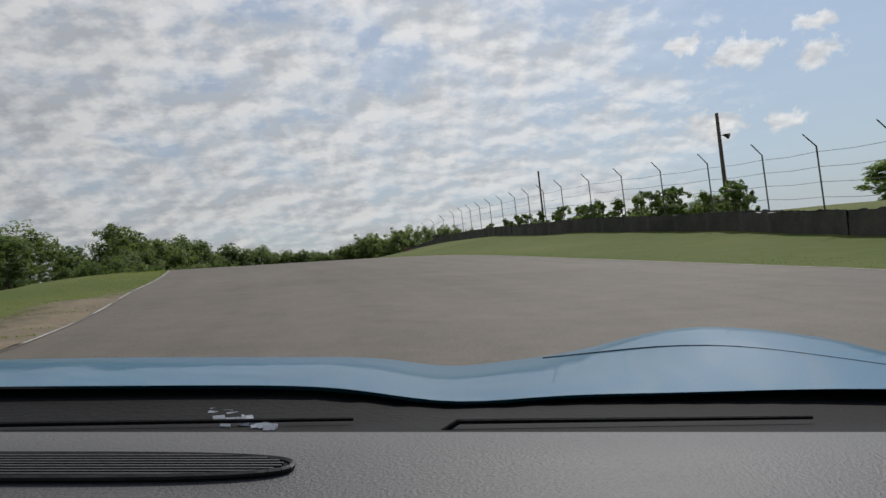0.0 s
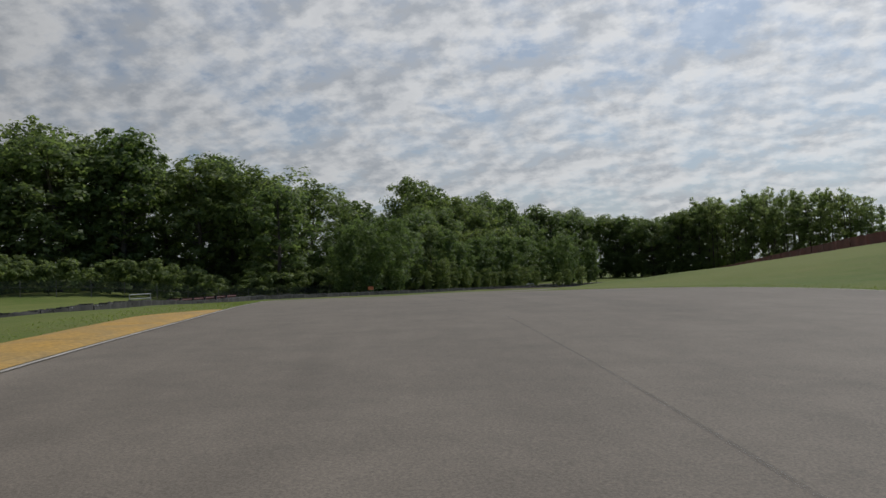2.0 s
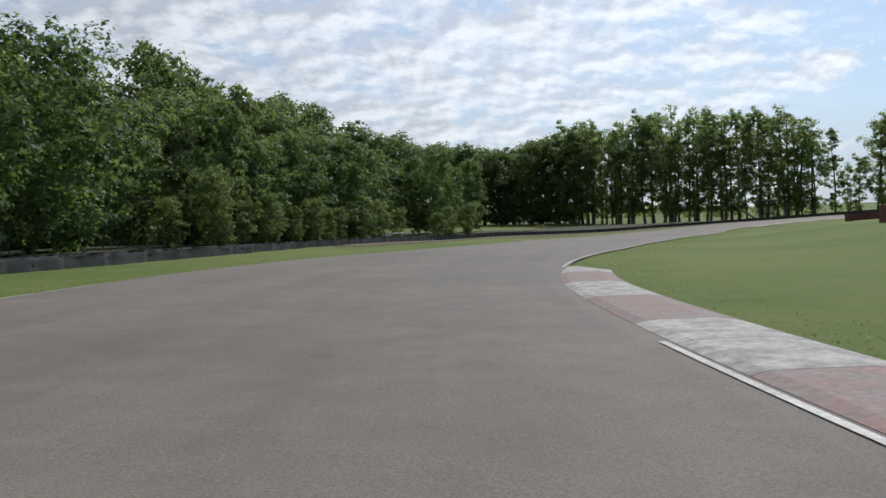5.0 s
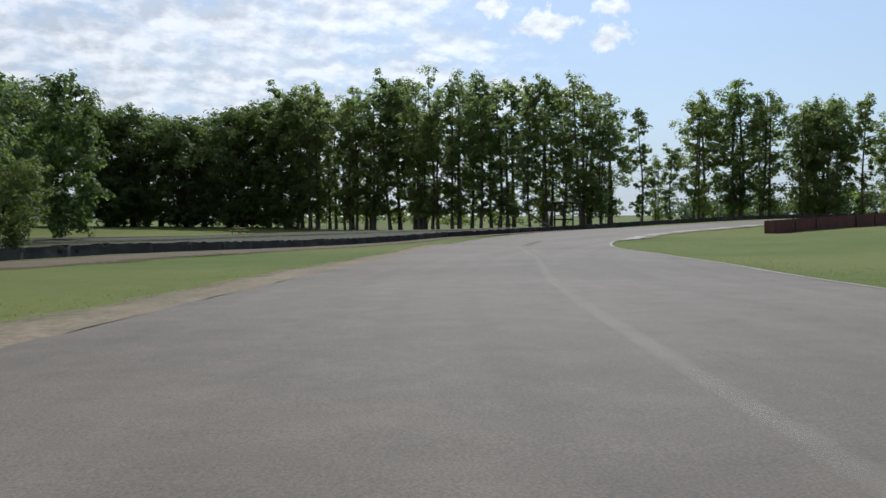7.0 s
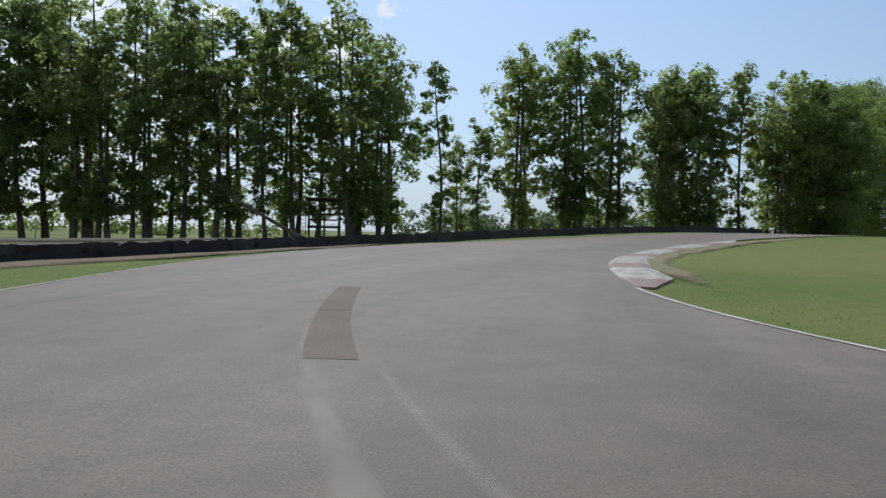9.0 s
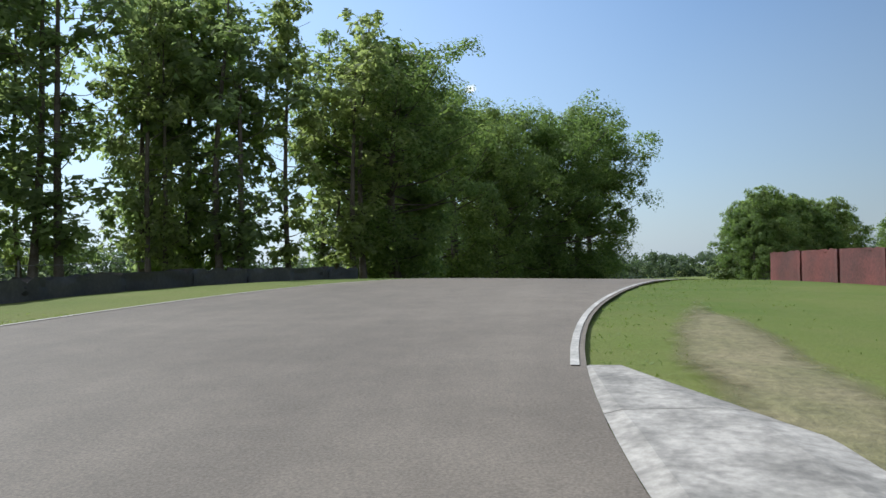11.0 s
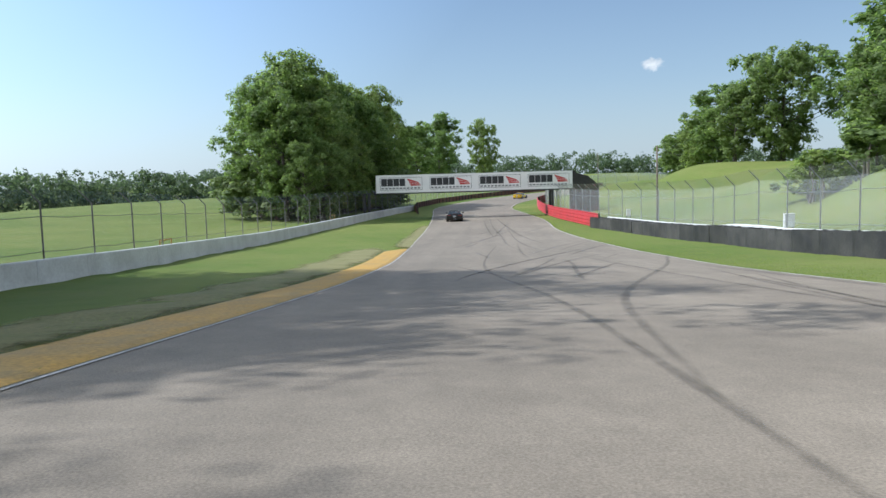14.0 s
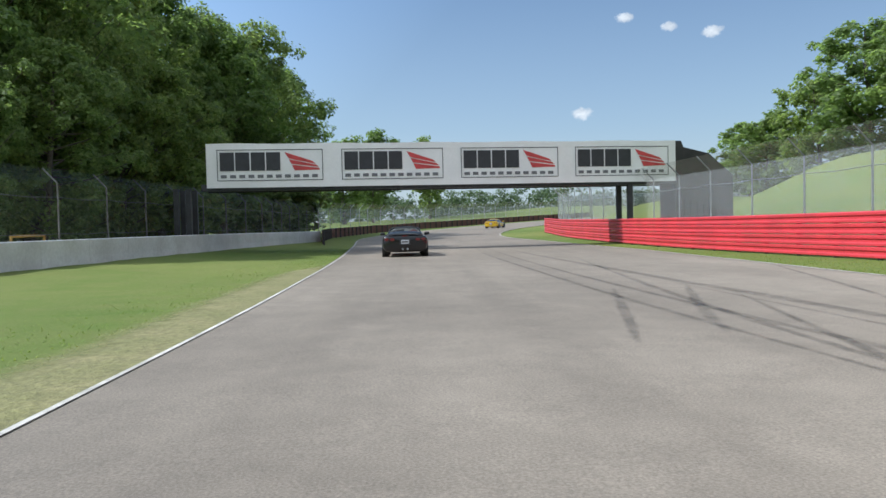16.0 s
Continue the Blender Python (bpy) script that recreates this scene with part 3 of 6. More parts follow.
def make_tree(seed, tall, low, wide, billows, clumps, per, leaf, mat, label, group, top=0.75, trunk_r=None, stems=1, swell=(0.20, 0.36), tight=0.42, limbs=34, corners=3,
              droop=0.0):
    """A tree at the origin: a bent tapered trunk with limbs; on the limbs sit billows, each a cap of leaf clumps."""
    rng = np.random.default_rng(seed)
    tree = tagged(new("tree"), label, "tree", group)
    trunk_r = trunk_r or tall * 0.016
    paths, tips = [], []
    for st in range(stems):
        base = np.array((rng.uniform(-0.5, 0.5), rng.uniform(-0.5, 0.5))) * (stems > 1) * 1.6
        bend = rng.normal(0, 0.012 * tall, 2)
        bow = rng.normal(0, 0.012 * tall, 2)
        us = np.linspace(0, 1, 9)
        tx = base[0] + bend[0] * us * 2 + bow[0] * np.sin(us * 5)
        ty = base[1] + bend[1] * us * 2 + bow[1] * np.sin(us * 4)
        h = tall * (0.93 if st == 0 else rng.uniform(0.70, 0.92))
        rr = trunk_r * (1 - us) ** 0.8 + 0.03
        rr[0] *= 1.45
        paths.append(np.column_stack([tx, ty, us * h - 0.3 * (us == 0), rr]))
        count = max(6, limbs // stems)
        for k in range(count):
            u = low + (0.97 - low) * ((k + rng.random()) / count)
            body = math.sin(math.pi * min(1, max(0.06, (u - low * 0.8) / (1.04 - low * 0.8))) ** top)
            reach = wide * (0.22 + 0.78 * body) * rng.uniform(0.45, 1.0)
            a = k * 2.4 + rng.uniform(-0.6, 0.6)
            at = np.array((np.interp(u, us, tx), np.interp(u, us, ty), u * h))
            rise = rng.uniform(0.15 - droop, 0.75) * reach
            end = at + (math.cos(a) * reach, math.sin(a) * reach, rise)
            mid = (at + end) / 2 + (0, 0, -0.08 * reach)
            r = max(0.025, trunk_r * 0.34 * (1 - u * 0.6))
            paths.append(np.array([(*at, r), (*mid, r * 0.65), (*end, 0.018)]))
            tips.append((end, 1.0))
            tips.append((at + (end - at) * rng.uniform(0.4, 0.75) + rng.normal(0, 0.06 * wide, 3), 0.8))
        tips.append((np.array((tx[-1], ty[-1], h)), 1.0))
    verts, faces = tubes(paths)
    mesh_object("trunk", verts, faces, BARK, tree, smooth=True)
    pick = rng.permutation(len(tips))[:billows]
    hubs, mids, rads = [], [], []
    for k in pick:
        c, f = tips[k]
        big = wide * rng.uniform(*swell) * f
        way = rng.normal(size=(clumps, 3)) + (0, 0, 0.45) + 0.5 * np.array((c[0], c[1], 0)) / wide
        way /= np.linalg.norm(way, axis=1, keepdims=True)
        hubs += [c - (0, 0, big * 0.3)] * clumps
        mids += list(c + way * big * rng.uniform(0.55, 1.0, (clumps, 1)) * (1, 1, 0.85))
        rads += list(big * tight * rng.uniform(0.7, 1.3, clumps))
    leaves(np.array(mids), np.array(rads), per, leaf, rng, "crown", mat, tree, hub=np.array(hubs), corners=corners)
    return tree


def swung(spots):
    """Places by the straight, turned a little about the line's last bend."""
    q = radians(-0.85)
    return [(75 + (x - 75) * math.cos(q) - (y - 223) * math.sin(q), 223 + (x - 75) * math.sin(q) + (y - 223) * math.cos(q), *rest) for x, y, *rest in spots]


def place_trees(kinds, spots, seed, sink=0.0):
    """Trees at x, y, height of the crown's top above sea: the first of each kind is moved, the rest are copies."""
    rng = np.random.default_rng(seed)
    for x, y, *rest in spots:
        src, tall = kinds[int(rng.integers(len(kinds)))]
        z = ground_z(x, y) - sink
        want = rest[0] if rest else tall * rng.uniform(0.85, 1.15)
        f = want / tall
        wide = f * rng.uniform(0.85, 1.3) * (rest[1] if len(rest) > 1 else 1.0)
        m = Matrix.LocRotScale((x, y, z), Euler((0, 0, rng.uniform(0, 6.28))), (wide, wide, f))
        copy_thing(src, m)


def thicket(name, kinds, spots, seed, label):
    """Undergrowth too dense to tell its plants apart: leaves of many shrubs at x, y, height, width, in one mesh."""
    rng = np.random.default_rng(seed)
    parts = []
    for x, y, tall_, wide_ in spots:
        src, tall = kinds[int(rng.integers(len(kinds)))]
        me = next(c for c in src.children if c.name.startswith("crown")).data
        co = np.empty(3 * len(me.vertices))
        me.vertices.foreach_get("co", co)
        co = co.reshape(-1, 3)
        f, a = tall_ / tall, rng.uniform(0, 6.28)
        w = f * wide_ * rng.uniform(0.85, 1.3)
        parts.append(np.column_stack([x + w * (co[:, 0] * math.cos(a) - co[:, 1] * math.sin(a)), y + w * (co[:, 0] * math.sin(a) + co[:, 1] * math.cos(a)), ground_z(x, y) + f * co[:, 2]]))
    verts = np.vstack(parts)
    n = len(verts) // 3
    out = bpy.data.meshes.new(name)
    out.vertices.add(3 * n)
    out.vertices.foreach_set("co", verts.ravel())
    out.loops.add(3 * n)
    out.loops.foreach_set("vertex_index", np.arange(3 * n, dtype=np.int32))
    out.polygons.add(n)
    out.polygons.foreach_set("loop_start", np.arange(0, 3 * n, 3, dtype=np.int32))
    out.update(calc_edges=True)
    out.materials.append(me.materials[0])
    return tagged(new(name, out), label, "undergrowth", kind="stuff")


def along(points, step, rows, gap, seed, jitter=1.5):
    """Places along a broken line, in rows to its left."""
    rng = np.random.default_rng(seed)
    p = np.array(points, float)
    seg = np.linalg.norm(np.diff(p, axis=0), axis=1)
    s = np.r_[0, np.cumsum(seg)]
    out = []
    for r in range(rows):
        for t in np.arange(rng.uniform(0, step), s[-1], step):
            i = min(np.searchsorted(s, t, side="right") - 1, len(seg) - 1)
            d = (p[i + 1] - p[i]) / seg[i]
            q = p[i] + d * (t - s[i]) + np.array((-d[1], d[0])) * r * gap + rng.normal(0, jitter, 2)
            out.append((q[0], q[1]))
    return out


def forget(kinds):
    """The patterns themselves stand nowhere."""
    for src, _ in kinds:
        for o in (*src.children_recursive, src):
            bpy.data.objects.remove(o)


FOREST = [(make_tree(11 + k, 23, 0.02, (6.4, 7.6, 5.6, 8.2, 7.0)[k], (84, 92, 78, 96, 86)[k], 9, 11, 0.28, LEAF_DEEP, "tall dense deciduous tree leafed down to the ground", "trees of the wood",
                     top=(0.85, 1.0, 0.75, 1.1, 0.9)[k], limbs=54, swell=(0.19, 0.34)), 23) for k in range(5)]
THIN = [(make_tree(31 + k, 20, 0.10, (2.9, 3.4, 2.6, 3.8, 3.0, 3.5)[k], (62, 66, 56, 70, 60, 66)[k], 7, 12, 0.17, LEAF_THIN, "tall slender tree with sparse leaves along its trunk", "trees round the bend",
                   top=(0.95, 1.1, 0.8, 1.3, 1.0, 1.15)[k], trunk_r=0.16, stems=1 + k % 2, swell=(0.20, 0.36), tight=0.50, limbs=48), 20) for k in range(6)]
ROUND = [(make_tree(51 + k, 20, 0.05, 6.0, (84, 78, 90)[k], 9, 14, 0.265, LEAF_FRESH, "broad leafy deciduous tree in fresh summer green", "trees by the straight", top=(0.72, 0.85, 0.78)[k],
                    swell=(0.18, 0.34), limbs=56), 20) for k in range(3)]
OVER = [(make_tree(61 + k, 20, 0.05, 6.9, 128, 12, 27, 0.112, LEAF_FRESH, "broad leafy tree overhanging the concrete wall", "trees over the wall", top=1.0, swell=(0.13, 0.25), limbs=64, tight=0.5,
                   corners=4, droop=0.3), 20) for k in range(2)]
BRIDGE = [(make_tree(91 + k, 20, 0.05, 6.2, (92, 86)[k], 10, 34, 0.155, LEAF_FRESH, "broad leafy deciduous tree in fresh summer green", "trees by the straight", top=(0.72, 0.85)[k],
                      swell=(0.17, 0.32), limbs=56), 20) for k in range(2)]
MAPLE = [(make_tree(81, 14, 0.10, 8.0, 110, 10, 20, 0.20, LEAF_FRESH, "broad round-crowned maple standing on the grass hill", "trees on the hill", top=0.85, swell=(0.14, 0.26), limbs=60, trunk_r=0.3), 14)]
SHRUB = [(make_tree(101 + k, 6, 0.03, 2.7, 34, 8, 12, 0.17, LEAF_DEEP, "leafy shrub", "shrubs", top=0.75, trunk_r=0.06, stems=2, limbs=26, swell=(0.2, 0.34)), 6) for k in range(3)]
BUSH = [(make_tree(71 + k, 5, 0.05, 2.2, 26, 7, 14, 0.16, LEAF_FRESH, "low leafy green bush", "bushes", top=0.6, trunk_r=0.05, stems=3, limbs=24, swell=(0.2, 0.34)), 5) for k in range(2)]
for b, _ in BUSH:
    b["category"] = "bush"


def topped(spots, crest, lo, hi, seed):
    """Gives each place a tree as high as the skyline there: crest has rows of x, y, height above sea."""
    rng = np.random.default_rng(seed)
    c = np.array(crest, float)
    out = []
    for x, y in spots:
        w = 1 / ((c[:, 0] - x) ** 2 + (c[:, 1] - y) ** 2 + 20.0) ** 1.5
        out.append((x, y, max(6.0, (w * c[:, 2]).sum() / w.sum() - ground_z(x, y) + rng.uniform(lo, hi))))
    return out


CREST = [(-172, 112, 36), (-136, 161, 38), (-120, 172, 34), (-97, 186, 26), (-90, 206, 25), (-87, 236, 27.5), (-89, 280, 28), (-84, 316, 30), (-74, 322, 28), (-62, 324, 24), (-48, 321, 23), (-38, 318, 25), (-31, 315, 28.2),
         (-12, 293, 28.2), (3, 279, 25.6), (15, 269, 21)]
# the wood to the west, rising behind its edge
place_trees(FOREST, topped(along([(-172, 112), (-140, 150), (-118, 168), (-98, 184), (-90, 208), (-87, 238), (-88, 278), (-81, 318)], 7.5, 1, 0, 1, 2.2), CREST, -6, 0.5, 1), 2)
place_trees(FOREST, topped(along([(-190, 130), (-160, 160), (-135, 182), (-110, 200), (-100, 225), (-97, 275), (-90, 325)], 10.5, 1, 9, 4), CREST, -6, 2.0, 2), 3)
place_trees(FOREST, topped(along([(-80, 322), (-66, 327), (-52, 324), (-40, 318), (-32, 314)], 6.0, 2, 8, 5), CREST, -2.5, 0.6, 3), 4)
place_trees(FOREST, [(-123, 153, 31, 1.25), (-112, 160, 26, 1.2), (-93, 159, 20, 1.15), (-104, 168, 24, 1.2), (-130, 146, 28, 1.2), (-146, 136, 27, 1.2)], 6)
# the airy row outside the long right-hand bend
place_trees(THIN, topped(along([(-34, 314), (-24, 305), (-12, 294), (2, 280.5), (12, 271.5)], 3.9, 2, 5.0, 7, 0.9), CREST, -3.0, 0.6, 4), 5)
place_trees(THIN, [(15.4, 269.2, 18), (22.3, 265.2, 20), (25.5, 261.5, 21.3), (27, 263, 20.8), (28.7, 258.7, 19), (24, 267, 19), (30, 262, 18), (20, 268.5, 12.5), (18.5, 270, 11), (33, 257, 17.5), (31, 255, 17), (36, 259, 17)], 6)
place_trees(ROUND[:1] + THIN[:2], [(33.1, 252.3, 17), (36.4, 250.8, 17.5), (35, 256, 17), (39, 248, 16.5), (42, 251, 17), (45, 249, 16)], 7)
place_trees(OVER, [(43, 247, 15), (50, 249, 17), (58, 251, 19), (66, 249, 20), (72, 246.5, 20), (79, 245.4, 21), (84, 242.3, 22), (89, 239.6, 24, 1.05), (70, 255, 22), (80, 251, 22), (86, 246, 16, 1.2), (93.5, 238.3, 24, 0.85)], 7)
# trees by the straight and the bridge
place_trees(BRIDGE, swung([(156, 212.5, 17), (160, 209, 21.5, 0.95), (169, 205.5, 20.5), (175, 201, 21), (181, 198, 20.5), (186, 190.5, 21), (192, 186, 18), (152, 212, 15.5, 0.85), (166, 213, 19), (185, 205, 20), (200, 190, 17), (176, 196, 18)]), 8)
thicket("undergrowth", SHRUB, [(x, y, h, 1.3) for (x, y), h in zip(along([(157, 214), (163, 206), (172, 200), (183, 189), (194, 182)], 3.2, 2, 5, 33, 0.8), np.random.default_rng(4).uniform(4.5, 7.5, 60))], 31, "leafy green undergrowth beneath the trees by the bridge")
# young trees close behind the white wall
rng_wall = np.random.default_rng(19)
place_trees(BRIDGE, [(*on_line(s_, d_)[:2], h_, 0.9) for s_, d_, h_ in zip(np.arange(407, 452, 4.0), rng_wall.uniform(-18.5, -16.0, 20), rng_wall.uniform(9.0, 14.0, 20))], 44)
place_trees(FOREST, [(-99, 226, 27.5, 0.9), (-100, 238, 28, 0.9), (-101, 250, 28, 0.9), (-102, 263, 26.5, 0.9)], 45)
thicket("undergrowth", SHRUB, [(x, y, h, 1.3) for (x, y), h in zip(along([(-146, 84), (-126, 107), (-109, 128), (-98, 142), (-85, 153), (-79, 163)], 3.4, 2, 5.0, 35, 1.0), np.random.default_rng(8).uniform(3.5, 6.5, 90))], 46, "dark leafy undergrowth behind the chain-link fence")
thicket("undergrowth", FOREST, [(x, y, h, 1.5) for (x, y), h in zip(along([(-160, 112), (-130, 150), (-110, 166), (-92, 180), (-84, 205), (-81, 238), (-82, 278), (-76, 312), (-62, 321), (-48, 320), (-38, 315), (-29, 309)], 6.0, 1, 0, 34, 1.0), np.random.default_rng(7).uniform(5, 10, 99))], 32, "dark leafy undergrowth along the foot of the wood")
place_trees(ROUND, [(42, 67, 4.4, 2.3), (46, 72, 4.8, 2.0), (320, 124, 27), (304, 112, 23.5), (288, 136, 19), (276, 148, 20), (333, 131, 24)], 9)
place_trees(ROUND, swung([(148.3, 147.6, 11, 1.3), (115.3, 157.6, 15.8, 1.5), (106.3, 151, 17, 1.4), (125.3, 142.6, 15.5, 1.4), (136.3, 133.6, 16, 1.3), (118.3, 136.6, 17, 1.2), (98, 150, 17, 1.2), (110, 166, 13, 1.2)]), 10)
place_trees(MAPLE, swung([(144.3, 142.6, 15), (126.3, 135.6, 15.5)]), 12)
place_trees(ROUND, [(169, 137.5, 9.5, 1.4), (161, 140, 11.5, 1.3), (154, 143, 13, 1.25), (175, 133, 9, 1.3)], 13)
# young trees at the wood's foot, close behind the tyre barrier
rng_foot = np.random.default_rng(77)
place_trees(FOREST, [(*on_line(s_, d_)[:2], h_, 0.95) for s_, d_, h_ in zip(np.arange(168, 214, 2.2), rng_foot.uniform(-46, -36, 40), rng_foot.uniform(8.0, 15.0, 40))], 41)
for lo_, hi_, gap_, d0_, d1_, h0_, h1_, seed_ in ((170, 216, 3.4, 4.5, 8.0, 3.0, 5.5, 42), (156, 224, 2.8, 9.0, 18.0, 8.5, 12.5, 43)):
    s_all = np.arange(lo_, hi_, gap_)
    thicket("undergrowth", FOREST, [(*on_line(s_, edge([(150, -16), (170, -14.5), (200, -17), (213, -16), (232, -13.5)], s_) - d_)[:2], h_, 1.0) for s_, d_, h_ in
                                   zip(s_all, rng_foot.uniform(d0_, d1_, len(s_all)), rng_foot.uniform(h0_, h1_, len(s_all)))], seed_, "dense leafy undergrowth close behind the tyre barrier")
forget(SHRUB + BRIDGE + MAPLE + FOREST + THIN + ROUND + OVER)


# ---- painted lines, kerbs, marks on the asphalt ----
for s0, s1 in ((-80, 146), (234, 615)):
    tagged(ribbon("edge_line", s0, s1, lambda s: eL(s) + 0.07, lambda s: eL(s) + 0.125, 0.011, PAINT_WHITE, 1.0), "worn white edge line painted on the asphalt", "road marking", kind="structure")
for s0, s1 in ((-80, 136), (150, 240), (266, 615)):
    tagged(ribbon("edge_line", s0, s1, lambda s: eR(s) - 0.14, lambda s: eR(s) - 0.06, 0.011, PAINT_WHITE, 1.0), "worn white edge line painted on the asphalt", "road marking", kind="structure")


def kerb(name, label, s0, s1, inner, side, wide, mats, block, rise=0.06):
    """A low sloping kerb of painted concrete blocks outside the asphalt's edge. side: -1 left, 1 right."""
    thing = tagged(new(name), label, "kerb", kind="structure")
    n = max(1, int(round((s1 - s0) / block)))
    for k in range(n):
        a, b = s0 + (s1 - s0) * k / n, s0 + (s1 - s0) * (k + 1) / n
        ss = np.linspace(a + 0.006, b - 0.006, 4)
        taper = np.clip(np.minimum(ss - s0, s1 - ss) / 3.0 + 0.25, 0, 1)
        d0 = inner(ss)
        rows = []
        lift = np.clip(np.minimum(ss - s0, s1 - ss) / 2.5, 0.0, 1.0)
        for f, up in ((0.0, 0.004), (0.12, rise * 0.7), (0.75, rise), (1.0, rise * 0.4), (1.04, -0.15)):
            row = on_line(ss, d0 + side * wide * f * taper, 0.0)
            row[:, 2] += np.where(up > 0.005, 0.012 + (up - 0.012) * lift, up)
            rows.append(row)
        verts = np.stack(rows, 1).reshape(-1, 3)
        faces = []
        for i in range(3):
            for j in range(4):
                p = i * 5 + j
                q = (p, p + 1, p + 6, p + 5)
                faces.append(q if side > 0 else q[::-1])
        foot = len(verts)
        verts = np.vstack([verts, on_line(ss[[0, -1]], d0[[0, -1]], -0.15)])
        for i, v in ((0, foot), (3, foot + 1)):
            cap = (v, *(i * 5 + j for j in range(5)))
            faces.append(cap if (i == 0) == (side > 0) else cap[::-1])
        mesh_object("block", verts, faces, mats[k % len(mats)], thing)
    return thing


PAINT_RED = material("worn_red_paint", (0.225, 0.120, 0.098), (0.19, 0.155, 0.135), 2.4, 14.0, 0.75, by="world")
PAINT_CREAM = material("worn_white_kerb_paint", (0.40, 0.37, 0.325), (0.20, 0.185, 0.16), 3.4, 14.0, 0.75, by="world")
kerb("kerb", "low kerb painted ochre yellow at the crest", 50, 69, eL, -1, 1.25, [PAINT_YELLOW], 2.4, 0.05)
kerb("kerb", "long low kerb painted ochre yellow beside mown grass", 325, 370.5, eL, -1, 1.25, [PAINT_YELLOW], 2.4, 0.05)
kerb("kerb", "kerb of worn red and white blocks", 131, 150.5, eR, 1, 1.25, [PAINT_RED, PAINT_RED, PAINT_CREAM, PAINT_CREAM], 1.6)
kerb("kerb", "kerb of worn red and white blocks at the apex", 240.2, 266, eR, 1, 1.15, [PAINT_RED, PAINT_CREAM, PAINT_CREAM], 1.75)


def mark(points, wide, mat, name, label, up=0.0035, ragged=0.25):
    """A streak on the asphalt through places given along and across the track."""
    p = np.array(points, float)
    c = spline(p, 14)
    d = np.gradient(c, axis=0)
    d /= np.linalg.norm(d, axis=1, keepdims=True) + 1e-9
    n = np.stack([-d[:, 1], d[:, 0]], 1)
    rng = np.random.default_rng(int(abs(p.sum() * 10)))
    f = np.sin(np.linspace(0.06, math.pi - 0.06, len(c))) ** 0.35
    w1 = wide / 2 * f * rng.uniform(1 - ragged, 1 + ragged, len(c))
    w2 = wide / 2 * f * rng.uniform(1 - ragged, 1 + ragged, len(c))
    a, b = c + n * w1[:, None], c - n * w2[:, None]
    verts = np.stack([on_line(q[:, 0], q[:, 1], up) for q in (a, c, b)], 1).reshape(-1, 3)
    faces = [(3 * k + e, 3 * k + e + 1, 3 * k + e + 4, 3 * k + e + 3) for k in range(len(c) - 1) for e in (0, 1)]
    ob = mesh_object(name, verts, faces, mat)
    soft = ob.data.attributes.new("fade", "FLOAT", "POINT")
    along_it = np.sin(np.linspace(0, math.pi, len(c))) ** 0.6
    soft.data.foreach_set("value", (along_it[:, None] * np.array([0.0, 1.0, 0.0])[None, :]).ravel())
    return tagged(ob, label, "tyre mark", "tyre marks", kind="structure")


def fading(name, colour, cover, scale):
    """Rubber on asphalt, worn off in patches."""
    m = bpy.data.materials.new(name)
    m.use_nodes = True
    nt = m.node_tree
    b = nt.nodes["Principled BSDF"]
    pos = node(nt, "ShaderNodeNewGeometry").outputs["Position"]
    b.inputs["Base Color"].default_value = (*colour, 1)
    b.inputs["Roughness"].default_value = 0.6
    at = node(nt, "ShaderNodeAttribute")
    at.attribute_name = "fade"
    soft = ramp(nt, at.outputs["Fac"], [(0, 0.0), (0.45, 1.0), (1, 1.0)])
    worn = ramp(nt, noise_tex(nt, pos, scale, 5, 0.7), [(0, cover * 0.35), (1, cover * 1.3)], 0.35, 0.65)
    nt.links.new(mathn(nt, "MULTIPLY", worn, soft), b.inputs["Alpha"])
    return m


RUBBER_MARK = fading("rubber_mark", (0.036, 0.032, 0.028), 0.30, 2.0)
RUBBER_LIGHT = fading("faint_rubber_mark", (0.036, 0.033, 0.030), 0.24, 2.0)
DUST_MARK = fading("dust_mark", (0.46, 0.42, 0.35), 0.34, 1.5)
DUST_FAINT = fading("faint_dust_mark", (0.46, 0.42, 0.35), 0.16, 1.5)
TAR = fading("tar_seam", (0.07, 0.064, 0.057), 0.24, 6.0)
STREAKS = [([(369, 9.8), (361, 6.3), (355, 3.9), (350, 2.3), (346, 1.35), (343.8, 0.95)], 0.20), ([(367.7, 8.9), (359, 5.45), (351.5, 2.85), (347.3, 1.6), (345.4, 1.1)], 0.17),
           ([(361, 8.7), (356, 6.4), (350.7, 4.4), (347.2, 3.3), (344.9, 2.6)], 0.22), ([(358.7, 5.9), (351.6, 4.3), (347.6, 3.25), (345.2, 2.6)], 0.20),
           ([(353.6, 7.9), (348.8, 6.0), (345.4, 4.7), (344.4, 4.3)], 0.20), ([(390, 5.25), (380, 2.9), (374, 1.5), (369.8, 0.6)], 0.21),
           ([(376.3, 2.4), (373, 1.9), (370.2, 1.4)], 0.17), ([(370.8, 10.7), (364, 8.0), (359.2, 6.5)], 0.22)]
for pts, wide in STREAKS:
    mark(pts, wide, RUBBER_MARK, "tyre_mark", "dark curved tyre mark on grey asphalt")
